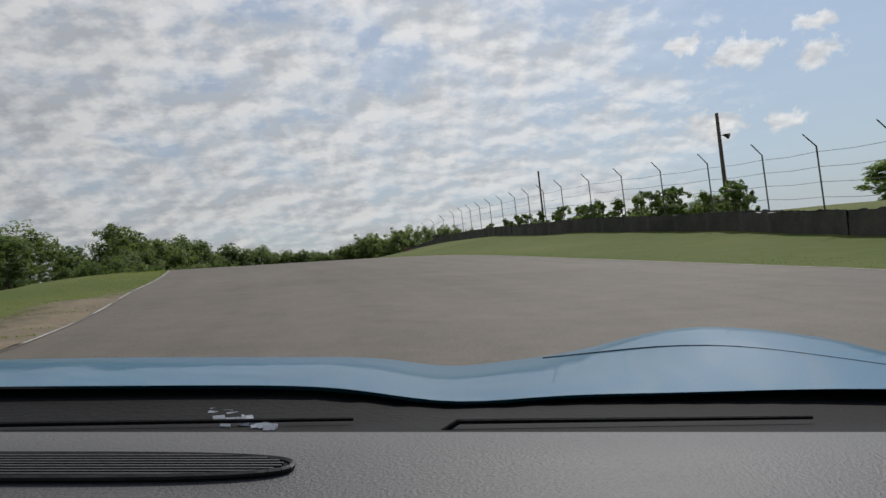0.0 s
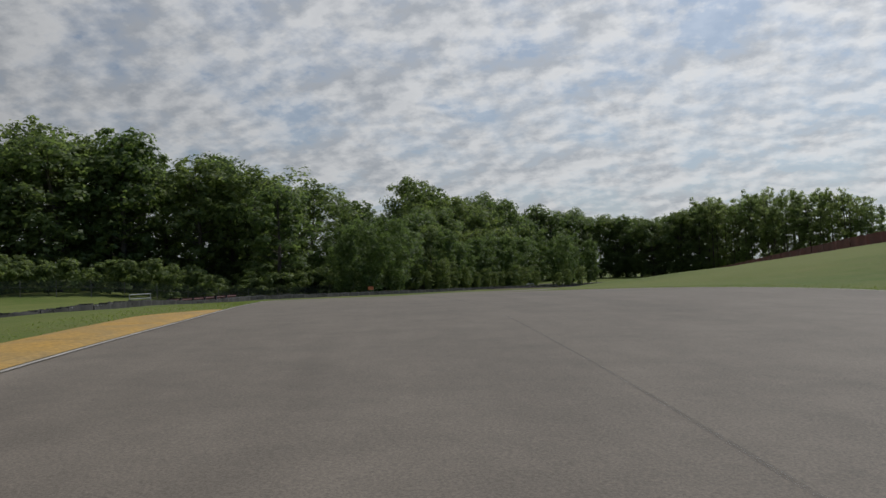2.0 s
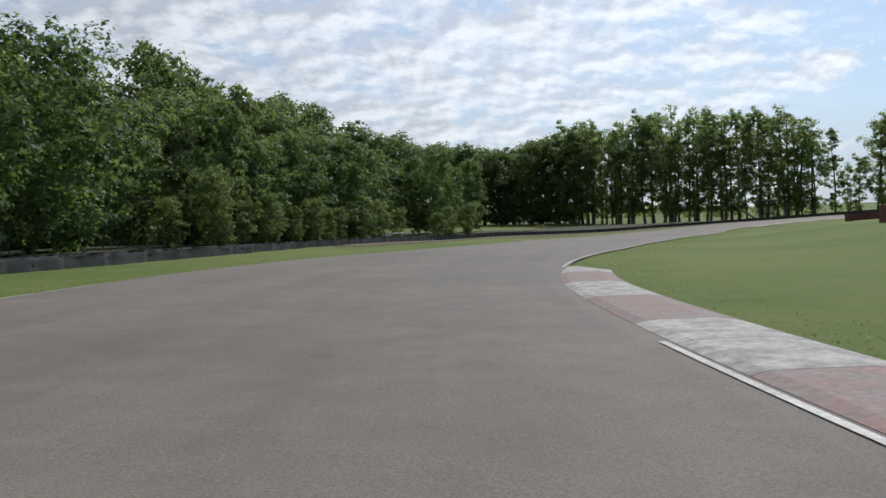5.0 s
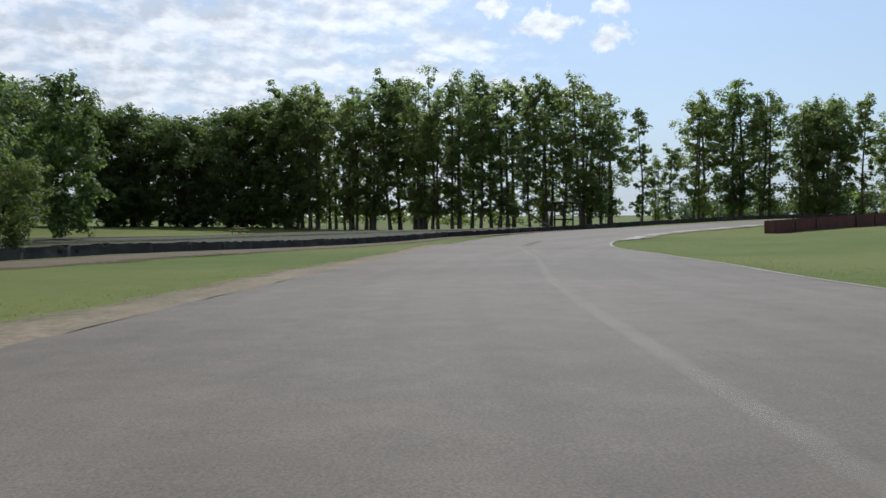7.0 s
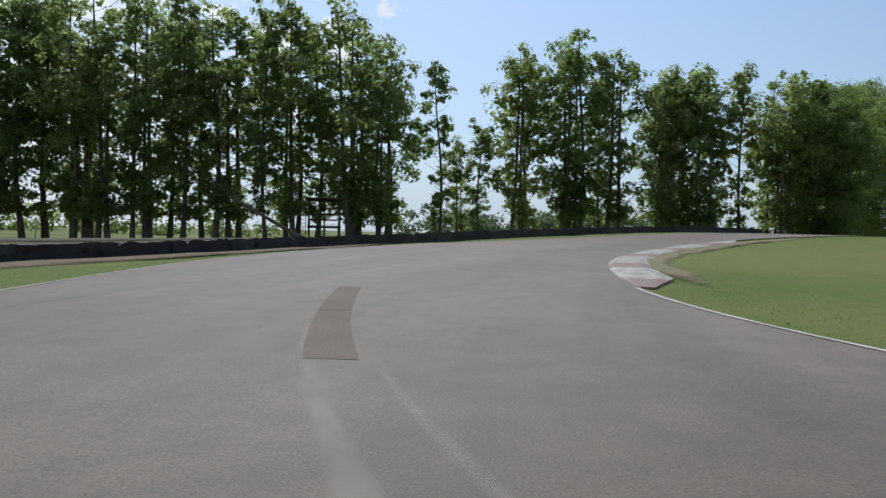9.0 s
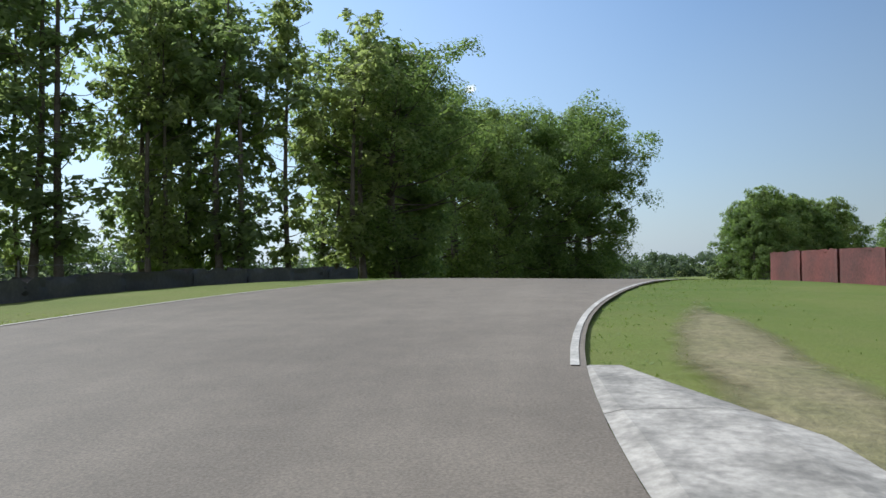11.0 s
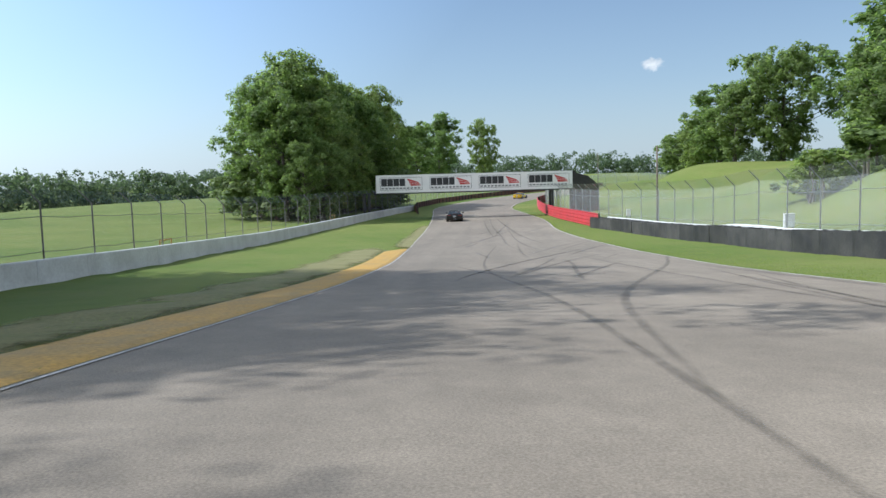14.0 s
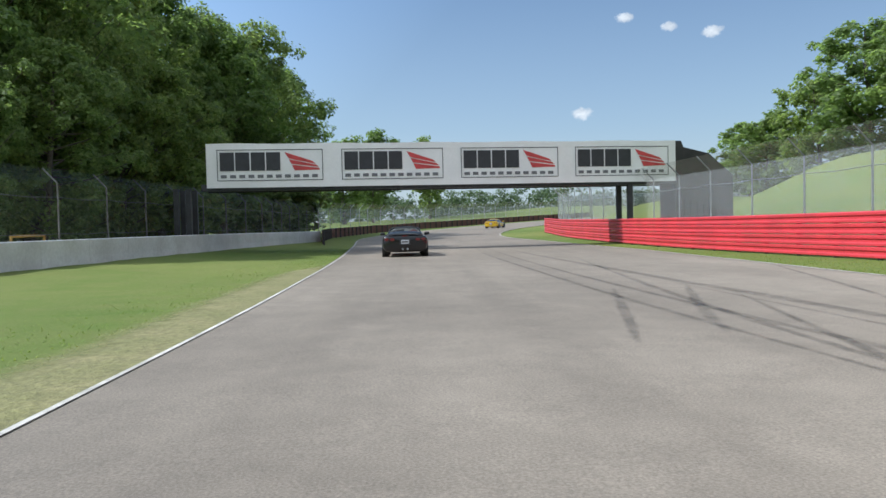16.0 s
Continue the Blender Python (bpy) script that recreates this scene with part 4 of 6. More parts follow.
FAINT = [([(357, 5.8), (353, 5.7), (348.5, 5.1), (344.8, 4.6), (342.7, 4.3)], 0.18), ([(353, 1.05), (349, 1.85), (346.7, 2.3), (345.2, 2.7)], 0.16), ([(359.5, 8.9), (355.5, 7.4)], 0.14),
         ([(415, 3.5), (396, 3.7), (382, 4.15), (374, 4.1), (369.6, 4.25)], 0.18), ([(404, 5.6), (389, 4.1), (382, 3.6)], 0.16), ([(384, 7.9), (380.7, 6.7)], 0.16),
         ([(375.6, 10.4), (368.5, 7.9), (364.6, 6.8)], 0.16), ([(375.3, 9.9), (369, 7.2), (364.3, 5.7), (360.6, 4.6)], 0.18), ([(365, 2.0), (360.5, 2.5), (358.6, 2.7)], 0.18),
         ([(348, 9.2), (334, 7.1), (325, 5.3), (320.9, 4.25)], 0.20), ([(329.4, 8.5), (324.5, 6.4), (322.3, 5.55)], 0.18)]
FAINT += [([(325, 2.1), (321, 1.8), (319, 1.6)], 0.18), ([(411, 2.8), (391, 3.2), (381.6, 3.5)], 0.16), ([(372.4, 4.8), (363, 4.5), (359.6, 4.5)], 0.16), ([(344, 9.2), (336, 7.4), (328.6, 5.7)], 0.16),
          ([(393, 5.0), (374, 5.1), (365, 5.8)], 0.16), ([(391.5, 3.6), (387.5, 2.7), (385, 2.1)], 0.17), ([(391.5, 5.0), (388, 3.9), (385.5, 3.2)], 0.2), ([(398, 9.6), (390, 7.3), (386.5, 6.2)], 0.15), ([(320, 1.2), (336, 2.6), (352, 2.2), (372, 3.4)], 0.16), ([(318, 3.4), (330, 6.0), (344, 8.6)], 0.18), ([(100, -6.1), (96.5, -4.8), (93, -3.3)], 0.2)]
FAINTER = [([(96, -5.0), (93.5, -4.0), (91, -3.4)], 0.22), ([(95, -5.7), (91.5, -4.6), (88, -3.3)], 0.3), ([(92, -5.0), (89.5, -4.3), (87, -3.6)], 0.25),
           ([(90, -5.1), (86, -4.3), (80, -3.2)], 0.3), ([(296, 0.6), (300, 2.5), (306, 4.7)], 0.35), ([(298, 3.2), (306, 4.2), (318, 4.6)], 0.3),
           ([(330, 8.2), (340, 9.3), (352, 9.7)], 0.24), ([(372, 6.5), (384, 5.6), (398, 5.0), (414, 4.3)], 0.3), ([(96, 0.6), (108, 0.2), (122, -0.8)], 0.26),
           ([(100, 2.0), (112, 1.6), (128, 0.4)], 0.22), ([(328, 2.0), (338, 4.2), (350, 8.6), (358, 10.8)], 0.2), ([(326, 5.6), (335, 6.8), (348, 7.3), (360, 6.9)], 0.18)]
for pts, wide in FAINT + FAINTER:
    mark(pts, wide * 1.1, RUBBER_LIGHT, "tyre_mark", "faint worn tyre mark on grey asphalt")
for pts, wide in (([(40, 1.3), (47, 1.6), (55, 1.9), (66, 2.0)], 0.06), ([(66, 2.0), (78, 1.6), (90, 1.2)], 0.06), ([(226, -6.5), (236, -6.2), (246, -5.0)], 0.07)):
    mark(pts, wide, TAR, "tar_seam", "narrow dark tar seam in the asphalt")
for pts, wide in (([(179, 1.2), (183, 1.7), (190, 2.2), (199, 2.6), (208, 2.7), (217, 2.2), (226, 0.6)], 0.30), ([(214, 2.5), (224, 0.8), (234, -2.0)], 0.3), ([(210, 3.4), (222, 1.9), (232, -0.8)], 0.22)):
    mark(pts, wide, DUST_MARK if wide > 0.32 else DUST_FAINT, "dust_mark", "pale dusty tyre track on the asphalt")
PATCH = material("asphalt_patch", (0.166, 0.141, 0.112), (0.194, 0.164, 0.131), 1.2, 45.0, 0.9, by="world", spec=0.12)
for s0, s1 in ((231.5, 234.9), (235.0, 238.4)):
    tagged(ribbon("asphalt_patch", s0, s1, lambda s: -1.45 - (s - 232) * 0.26, lambda s: -0.95 - (s - 232) * 0.27, 0.004, PATCH, 0.8), "darker rectangular repair patch in the asphalt", "road patch", kind="structure")


# ---- bare earth along the edges ----
def verge(name, s0, s1, left, right, mat, label, ragged=0.3, up=0.030):
    ss = np.arange(s0, s1 + 0.5, 0.8)
    rng = np.random.default_rng(int(s0 * 7 + 900))
    wob = np.convolve(rng.uniform(-1, 1, len(ss) + 6), np.ones(7) / 7, "valid") * ragged * 2.2
    ends = np.clip(np.minimum(ss - s0, s1 - ss) / 5.0, 0.02, 1)
    lo, hi = left(ss), right(ss)
    mid = hi if abs(np.mean(hi - eL(ss))) < 0.3 else (lo if abs(np.mean(lo - eR(ss))) < 0.3 else (lo + hi) / 2)
    lo, hi = mid + (lo - mid + wob) * ends, mid + (hi - mid + wob * (mid != hi)) * ends
    cols = 5
    rows = []
    for k in range(cols + 1):
        p = on_line(ss, lo + (hi - lo) * k / cols)
        z, inn = height(p[:, 0], p[:, 1])
        p[:, 2] = z + up * (0.1 + math.sin(math.pi * k / cols))
        rows.append(p)
    verts = np.stack(rows, 1).reshape(-1, 3)
    faces = [(a * 6 + k, a * 6 + k + 1, a * 6 + k + 7, a * 6 + k + 6) for a in range(len(ss) - 1) for k in range(cols)]
    ob = tagged(mesh_object(name, verts, faces, mat, smooth=True), label, "bare earth", kind="structure")
    at_asphalt = [abs(np.mean(r - e)) < 0.3 for r, e in ((lo, eR(ss)), (hi, eL(ss)))]
    across = np.sin(np.pi * np.arange(cols + 1) / cols)
    if at_asphalt[0]:
        across = np.cos(np.pi / 2 * np.arange(cols + 1) / cols)
    if at_asphalt[1]:
        across = np.sin(np.pi / 2 * np.arange(cols + 1) / cols)
    fade = ob.data.attributes.new("fade", "FLOAT", "POINT")
    fade.data.foreach_set("value", (ends[:, None] * across[None, :]).ravel())


def frayed(mat):
    """Lets a surface end in scattered patches towards its border."""
    nt = mat.node_tree
    b = nt.nodes["Principled BSDF"]
    pos = node(nt, "ShaderNodeNewGeometry").outputs["Position"]
    at = node(nt, "ShaderNodeAttribute")
    at.attribute_name = "fade"
    a = mathn(nt, "ADD", at.outputs["Fac"], mathn(nt, "MULTIPLY", noise_tex(nt, pos, 2.2, 6, 0.7), 1.0))
    nt.links.new(ramp(nt, a, [(0, 0.0), (1, 1.0)], 0.60, 1.25), b.inputs["Alpha"])
    return mat


frayed(DIRT)
DRY = material("dry_grass", (0.205, 0.175, 0.092), (0.150, 0.142, 0.060), 0.8, 10.0, 0.95, by="world", bump=0.7, bump_size=0.04)
frayed(DRY)
DRY_PALE = material("cut_dry_grass", (0.195, 0.175, 0.074), (0.148, 0.144, 0.050), 1.3, 12.0, 0.95, by="world", bump=0.7, bump_size=0.04)
frayed(DRY_PALE)
LEFT_RUN = [(95, -17), (107, -18), (121, -18), (140, -15.5), (170, -14.5), (200, -17), (213, -16), (228, -13.5), (241, -14), (250, -11.7), (262, -10.5), (275, -9.0), (286, -8.2)]


def barrier_d(s):
    return edge(LEFT_RUN, s)


DIRT_BROWN = material("brown_dirt", (0.135, 0.098, 0.056), (0.105, 0.088, 0.042), 0.6, 9.0, 0.95, by="world", bump=0.6, bump_size=0.03)
frayed(DIRT_BROWN)
verge("bare_earth", -12, 22, lambda s: eL(s) - 1.6, lambda s: eL(s) + 0.11, DIRT, "stony bare earth beside the edge line")
verge("bare_earth", 186, 236, lambda s: eL(s) - 1.5, lambda s: eL(s) + 0.11, DIRT, "tan worn earth beside the asphalt")
verge("bare_earth", 240, 273, lambda s: eR(s) + 0.8, lambda s: eR(s) + 2.2, DRY, "dry worn grass behind the kerb")
verge("bare_earth", 172, 256, lambda s: barrier_d(s) + 0.3, lambda s: barrier_d(s) + np.interp(s, [128, 190, 205, 240, 256], [1.5, 5.0, 4.6, 2.6, 1.5]), DIRT_BROWN, "brown dirt strip in front of the tyre barrier")
verge("bare_earth", 306, 330, lambda s: eR(s) + 1.5, lambda s: eR(s) + 5.0, DRY, "dry brown grass beside the asphalt", 0.8)
verge("bare_earth", 318, 374, lambda s: eL(s) - 3.9, lambda s: eL(s) - 0.7, DRY_PALE, "dry worn grass behind the yellow kerb", 0.4)
verge("bare_earth", 296, 322, lambda s: eL(s) - 1.6, lambda s: eL(s) + 0.11, DRY, "dry worn grass beside the asphalt", 0.4)
verge("bare_earth", 310, 331, lambda s: eL(s) - 1.5, lambda s: eL(s) + 0.11, DIRT, "orange-brown worn earth before the yellow kerb", 0.3)
verge("bare_earth", 369, 404, lambda s: eL(s) - 1.4, lambda s: eL(s) + 0.11, DRY_PALE, "pale dry grass along the edge of the asphalt", 0.3)
verge("bare_earth", 296, 309, lambda s: eR(s) - 0.11, lambda s: eR(s) + 0.9, DIRT, "worn earth beside the asphalt", 0.2)


# litter of the wood's floor; the trees' shade is mixed into its dark colour
LITTER_SHADED = material("leaf_litter", (0.060, 0.050, 0.033), (0.052, 0.062, 0.026), 0.5, 8.0, 0.95, by="world", bump=0.7, bump_size=0.05)
frayed(LITTER_SHADED)
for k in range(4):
    verge("forest_floor", 150, 268, lambda s: barrier_d(s) - 1.4 - 8.0 * (k + 1), lambda s: barrier_d(s) - 0.4 - 8.0 * k, LITTER_SHADED, "leaf litter under the trees, darkened in its colour for the wood's shade", 0.2, 0.10)


def tufts(name, s0, s1, side, count, seed, reach=3.0):
    """Blades of grass strewn beside the asphalt."""
    rng = np.random.default_rng(seed)
    s = rng.uniform(s0, s1, count)
    far = rng.uniform(0.05, 1.0, count) ** 1.6 * reach
    d = (eL(s) - far) if side < 0 else (eR(s) + far)
    p = on_line(s, d)
    z, inn = height(p[:, 0], p[:, 1])
    keep = inn < -0.05
    p[:, 2] = z - 0.02
    p = p[keep]
    n = len(p)
    a = rng.uniform(0, 6.28, n)
    h = rng.uniform(0.015, 0.035, n)
    w = rng.uniform(0.006, 0.016, n)
    u = np.stack([np.cos(a), np.sin(a), np.zeros(n)], 1) * w[:, None]
    lean = np.column_stack([rng.normal(0, 0.03, (n, 2)), h])
    verts = np.stack([p - u, p + u, p + lean], 1).reshape(-1, 3)
    me = bpy.data.meshes.new(name)
    me.vertices.add(3 * n)
    me.vertices.foreach_set("co", verts.ravel())
    me.loops.add(3 * n)
    me.loops.foreach_set("vertex_index", np.arange(3 * n, dtype=np.int32))
    me.polygons.add(n)
    me.polygons.foreach_set("loop_start", np.arange(0, 3 * n, 3, dtype=np.int32))
    me.update(calc_edges=True)
    me.materials.append(BLADE)
    tagged(new(name, me), "short mown grass blades beside the track", "grass", kind="stuff")


BLADE = leaf_material("grass_blade", (0.115, 0.165, 0.036), (0.165, 0.195, 0.054), 0.4)
tufts("grass", -10, 130, -1, 26000, 1)
tufts("grass", -10, 130, 1, 26000, 2)
tufts("grass", 130, 270, -1, 18000, 3)
tufts("grass", 130, 300, 1, 14000, 4)
tufts("grass", 290, 420, -1, 17000, 5)
tufts("grass", 300, 420, 1, 26000, 6)


# ---- barriers ----
def resample(points, step):
    p = np.array(points, float)
    seg = np.linalg.norm(np.diff(p, axis=0), axis=1)
    s = np.r_[0, np.cumsum(seg)]
    n = max(1, int(round(s[-1] / step)))
    t = np.linspace(0, s[-1], n + 1)
    return np.column_stack([np.interp(t, s, p[:, 0]), np.interp(t, s, p[:, 1])])


def sd(rows):
    return [tuple(on_line(s, d)[:2]) for s, d in rows]


def tyre_mesh():
    bm = bmesh.new()
    rings = []
    for a in range(14):
        q = 2 * math.pi * a / 14
        ring = []
        for r, z in ((0.19, -0.085), (0.30, -0.10), (0.325, -0.05), (0.325, 0.05), (0.30, 0.10), (0.19, 0.085)):
            ring.append(bm.verts.new((math.cos(q) * r, math.sin(q) * r, z)))
        rings.append(ring)
    for a in range(14):
        p, q = rings[a], rings[(a + 1) % 14]
        for k in range(6):
            bm.faces.new((p[k], q[k], q[(k + 1) % 6], p[(k + 1) % 6]))
    me = bpy.data.meshes.new("tyre")
    bm.to_mesh(me)
    bm.free()
    me.materials.append(RUBBER)
    me.polygons.foreach_set("use_smooth", [True] * len(me.polygons))
    return me


TYRE = tyre_mesh()


def belt_mesh(seed, long, tall, thick, ripple, mat):
    """A crumpled conveyor belt round a row of tyres: a closed shell, open towards the top."""
    rng = np.random.default_rng(seed)
    nx, nz = 13, 6
    verts, faces = [], []
    for side in (1, -1):
        for i in range(nx):
            x = (i / (nx - 1) - 0.5) * long
            sag = rng.normal(0, ripple * 0.7)
            for k in range(nz):
                f = k / (nz - 1)
                y = side * (thick / 2 + 0.025 * math.sin(i * 0.7 + seed) + rng.normal(0, ripple * (0.3 + f)) * 0.35)
                verts.append((x, y, f * tall + sag * f * f - 0.25 * (k == 0)))
    for side in range(2):
        b = side * nx * nz
        for i in range(nx - 1):
            for k in range(nz - 1):
                q = (b + i * nz + k, b + (i + 1) * nz + k, b + (i + 1) * nz + k + 1, b + i * nz + k + 1)
                faces.append(q if side else q[::-1])
    for i in (0, nx - 1):
        for k in range(nz - 1):
            faces.append((i * nz + k, i * nz + k + 1, nx * nz + i * nz + k + 1, nx * nz + i * nz + k))
    # a lid just under the rim, in the paler glint colour
    lid = len(verts)
    for i in range(nx):
        x = (i / (nx - 1) - 0.5) * long
        verts += [(x, thick / 2 - 0.02, tall - 0.07), (x, -thick / 2 + 0.02, tall - 0.07)]
    for i in range(nx - 1):
        faces.append((lid + 2 * i, lid + 2 * i + 2, lid + 2 * i + 3, lid + 2 * i + 1))
    me = bpy.data.meshes.new("belt")
    me.from_pydata(verts, [], faces)
    me.materials.append(mat)
    me.materials.append(BELT_TOP_GLINT)
    me.polygons.foreach_set("use_smooth", [True] * len(me.polygons))
    me.polygons.foreach_set("material_index", [0] * (len(faces) - nx + 1) + [1] * (nx - 1))
    me.update()
    return me


def tyre_barrier(points, tall, thick, label, group, step=2.5, ripple=0.05, mat=None, tyres=3, seed=1, loose=0.25):
    """A row of sections, each a belt round standing tyres that show over its rim."""
    rng = np.random.default_rng(seed)
    belts = [belt_mesh(seed * 10 + k, step, tall, thick, ripple, mat or BELT) for k in range(4)]
    pts = resample(points, step)
    z = height(pts[:, 0], pts[:, 1])[0]
    for k in range(len(pts) - 1):
        a, b = pts[k], pts[k + 1]
        mid = (a + b) / 2
        yaw = math.atan2(b[1] - a[1], b[0] - a[0])
        rise = math.atan2(z[k + 1] - z[k], np.linalg.norm(b - a))
        sec = tagged(new("tyre_barrier"), label, "tyre barrier", group)
        sec.matrix_basis = Matrix.Translation((mid[0], mid[1], (z[k] + z[k + 1]) / 2)) @ Euler((0, -rise, yaw)).to_matrix().to_4x4()
        o = new("belt", belts[int(rng.integers(4))])
        o.parent = sec
        n = tyres
        for q in range(n):
            x = ((q + 0.5) / n - 0.5) * step + rng.uniform(-0.08, 0.08)
            t = new("tyre", TYRE)
            t.parent = sec
            t.matrix_basis = pose(x, rng.uniform(-0.06, 0.06), tall - 0.20 + rng.uniform(-0.05, 0.05), rng.uniform(-14, 14) * (rng.random() < loose), rng.uniform(-14, 14) * (rng.random() < loose), rng.uniform(0, 90))


tyre_barrier(sd([(70, -22), (80, -19), (95, -17)]), 0.55, 0.72, "low dark tyre barrier wrapped in brownish rubber belt", "tyre barriers of the bend", ripple=0.04, seed=2)
tyre_barrier(sd([r for r in LEFT_RUN if r[0] <= 170]), 0.42, 0.72, "low black tyre barrier wrapped in crumpled rubber belt", "tyre barriers of the bend", ripple=0.035, seed=3)
tyre_barrier(sd([r for r in LEFT_RUN if r[0] >= 170]), 0.40, 0.72, "low black tyre barrier wrapped in crumpled rubber belt", "tyre barriers of the bend", ripple=0.04, seed=8)
tyre_barrier(sd(STRAIGHT_RUN), 0.96, 0.8, "black tyre wall wrapped in scuffed rubber belt", "tyre wall of the straight", ripple=0.025, seed=4, tyres=3)
RED_BELT = material("faded_red_belt", (0.17, 0.055, 0.050), (0.10, 0.042, 0.040), 0.9, 14.0, 0.7, by="world", bump=0.4)
tyre_barrier([(-2, 222), (12, 225), (28, 228)], 0.95, 0.8, "tyre wall wrapped in faded dark red belt", "red tyre wall of the infield", ripple=0.02, seed=5, mat=RED_BELT)
HILL = [(17, 8), (15.2, 20), (14.3, 26), (13.8, 33), (8.2, 52), (6.4, 63), (1.6, 87), (-3.5, 103)]
tyre_barrier(HILL, 0.80, 0.8, "black tyre wall wrapped in rubber belt on the grass bank", "tyre wall of the bank", ripple=0.03, seed=6, mat=BELT_GLARE)
tyre_barrier([(-3.5, 103), (-14, 135), (-24, 164)], 0.95, 0.8, "tyre wall wrapped in faded reddish belt on the grass bank", "red tyre wall of the bank", ripple=0.03, seed=7, mat=RED_BELT)


def long_wall(name, points, tall, thick, mat, label, cat, panel, up=0.0):
    """A concrete wall of butted panels, each a slab with a chamfered top."""
    pts = resample(points, panel)
    z = height(pts[:, 0], pts[:, 1])[0] + up
    thing = tagged(new(name), label, cat, kind="structure")
    for k in range(len(pts) - 1):
        a, b = Vector((*pts[k], z[k])), Vector((*pts[k + 1], z[k + 1]))
        d = (b - a).normalized()
        a, b = a + d * 0.006, b - d * 0.006
        n = Vector((d.y, -d.x, 0)).normalized()
        prof = [(-thick / 2 - 0.05, -0.4), (-thick / 2, tall * 0.3), (-thick / 2, tall - 0.03), (-thick / 2 + 0.03, tall), (thick / 2 - 0.03, tall), (thick / 2, tall - 0.03), (thick / 2, tall * 0.3), (thick / 2 + 0.05, -0.4)]
        verts = [e + n * x + Vector((0, 0, h)) for e in (a, b) for x, h in prof]
        faces = [(q, q + 1, q + 9, q + 8) for q in range(7)] + [tuple(range(7, -1, -1)), tuple(range(8, 16))]
        mesh_object("panel", verts, [f[::-1] for f in faces], mat, thing)
    return thing


long_wall("wall_north", sd(WHITE_RUN), 0.86, 0.28, CONCRETE, "low whitewashed concrete wall along the grass verge", "wall", 3.0)
long_wall("wall_south", sd([(s_, d_ + 1.3) for s_, d_ in STRAIGHT_RUN]), 0.92, 0.25, CONCRETE, "whitewashed concrete wall behind the tyre wall", "wall", 3.0)


def rail_barrier(points, rows, tall, label, group, mat):
    """Corrugated guard rails stacked on posts, one thing per length of rail."""
    pts = resample(points, 3.6)
    z = height(pts[:, 0], pts[:, 1])[0]
    each = tall / rows
    prof = [(0.0, 0.0), (0.045, 0.06), (0.045, 0.22), (0.0, 0.36), (0.0, 0.52), (0.045, 0.66), (0.045, 0.86), (0.0, 0.97)]
    for k in range(len(pts) - 1):
        a, b = Vector((*pts[k], z[k])), Vector((*pts[k + 1], z[k + 1]))
        d = (b - a).normalized()
        n = Vector((d.y, -d.x, 0)).normalized()
        thing = tagged(new("guard_rail"), label, "guard rail", group)
        for r in range(rows):
            verts, faces = [], []
            for e in (a, b + d * 0.02):
                for x, f in prof:
                    verts.append(e - n * (x + 0.06) + Vector((0, 0, (r + f) * each + 0.03)))
                for x, f in reversed(prof):
                    verts.append(e - n * (x + 0.052) + Vector((0, 0, (r + f) * each + 0.03)))
            m = 2 * len(prof)
            faces = [(q, (q + 1) % m, m + (q + 1) % m, m + q) for q in range(m)]
            mesh_object("rail", verts, faces, mat, thing, smooth=False)
        for f in (0.0, 0.5):
            bm = bmesh.new()
            p = a + (b - a) * f
            add_box(bm, (0.1, 0.1, tall + 0.35), Matrix.Translation(p + n * 0.02 + Vector((0, 0, tall / 2 - 0.15))))
            part("post", bm, DARK_STEEL, thing)


rail_barrier(sd([(112.5, -20.6), (121, -18.9)]), 2, 0.66, "low stacked guard rails in faded red behind the tyre barrier", "faded red guard rails", RED_DARK)
RED_RUN = [(390, 13.0), (400, 12.2), (410, 11.3), (420, 10.8), (432, 11.0), (447, 11.5), (462, 12.3)]
rail_barrier(sd(RED_RUN), 4, 1.3, "stacked corrugated guard rails painted bright red", "red guard rails", RED_RAIL)
rail_barrier(sd([(430, -6.6), (440, -7.9), (450, -9.2), (466, -9.6), (484, -9.4), (502, -9.2), (520, -9.2), (540, -9.5)]), 3, 0.95, "stacked corrugated guard rails painted dull red", "far red guard rails", RED_DARK)


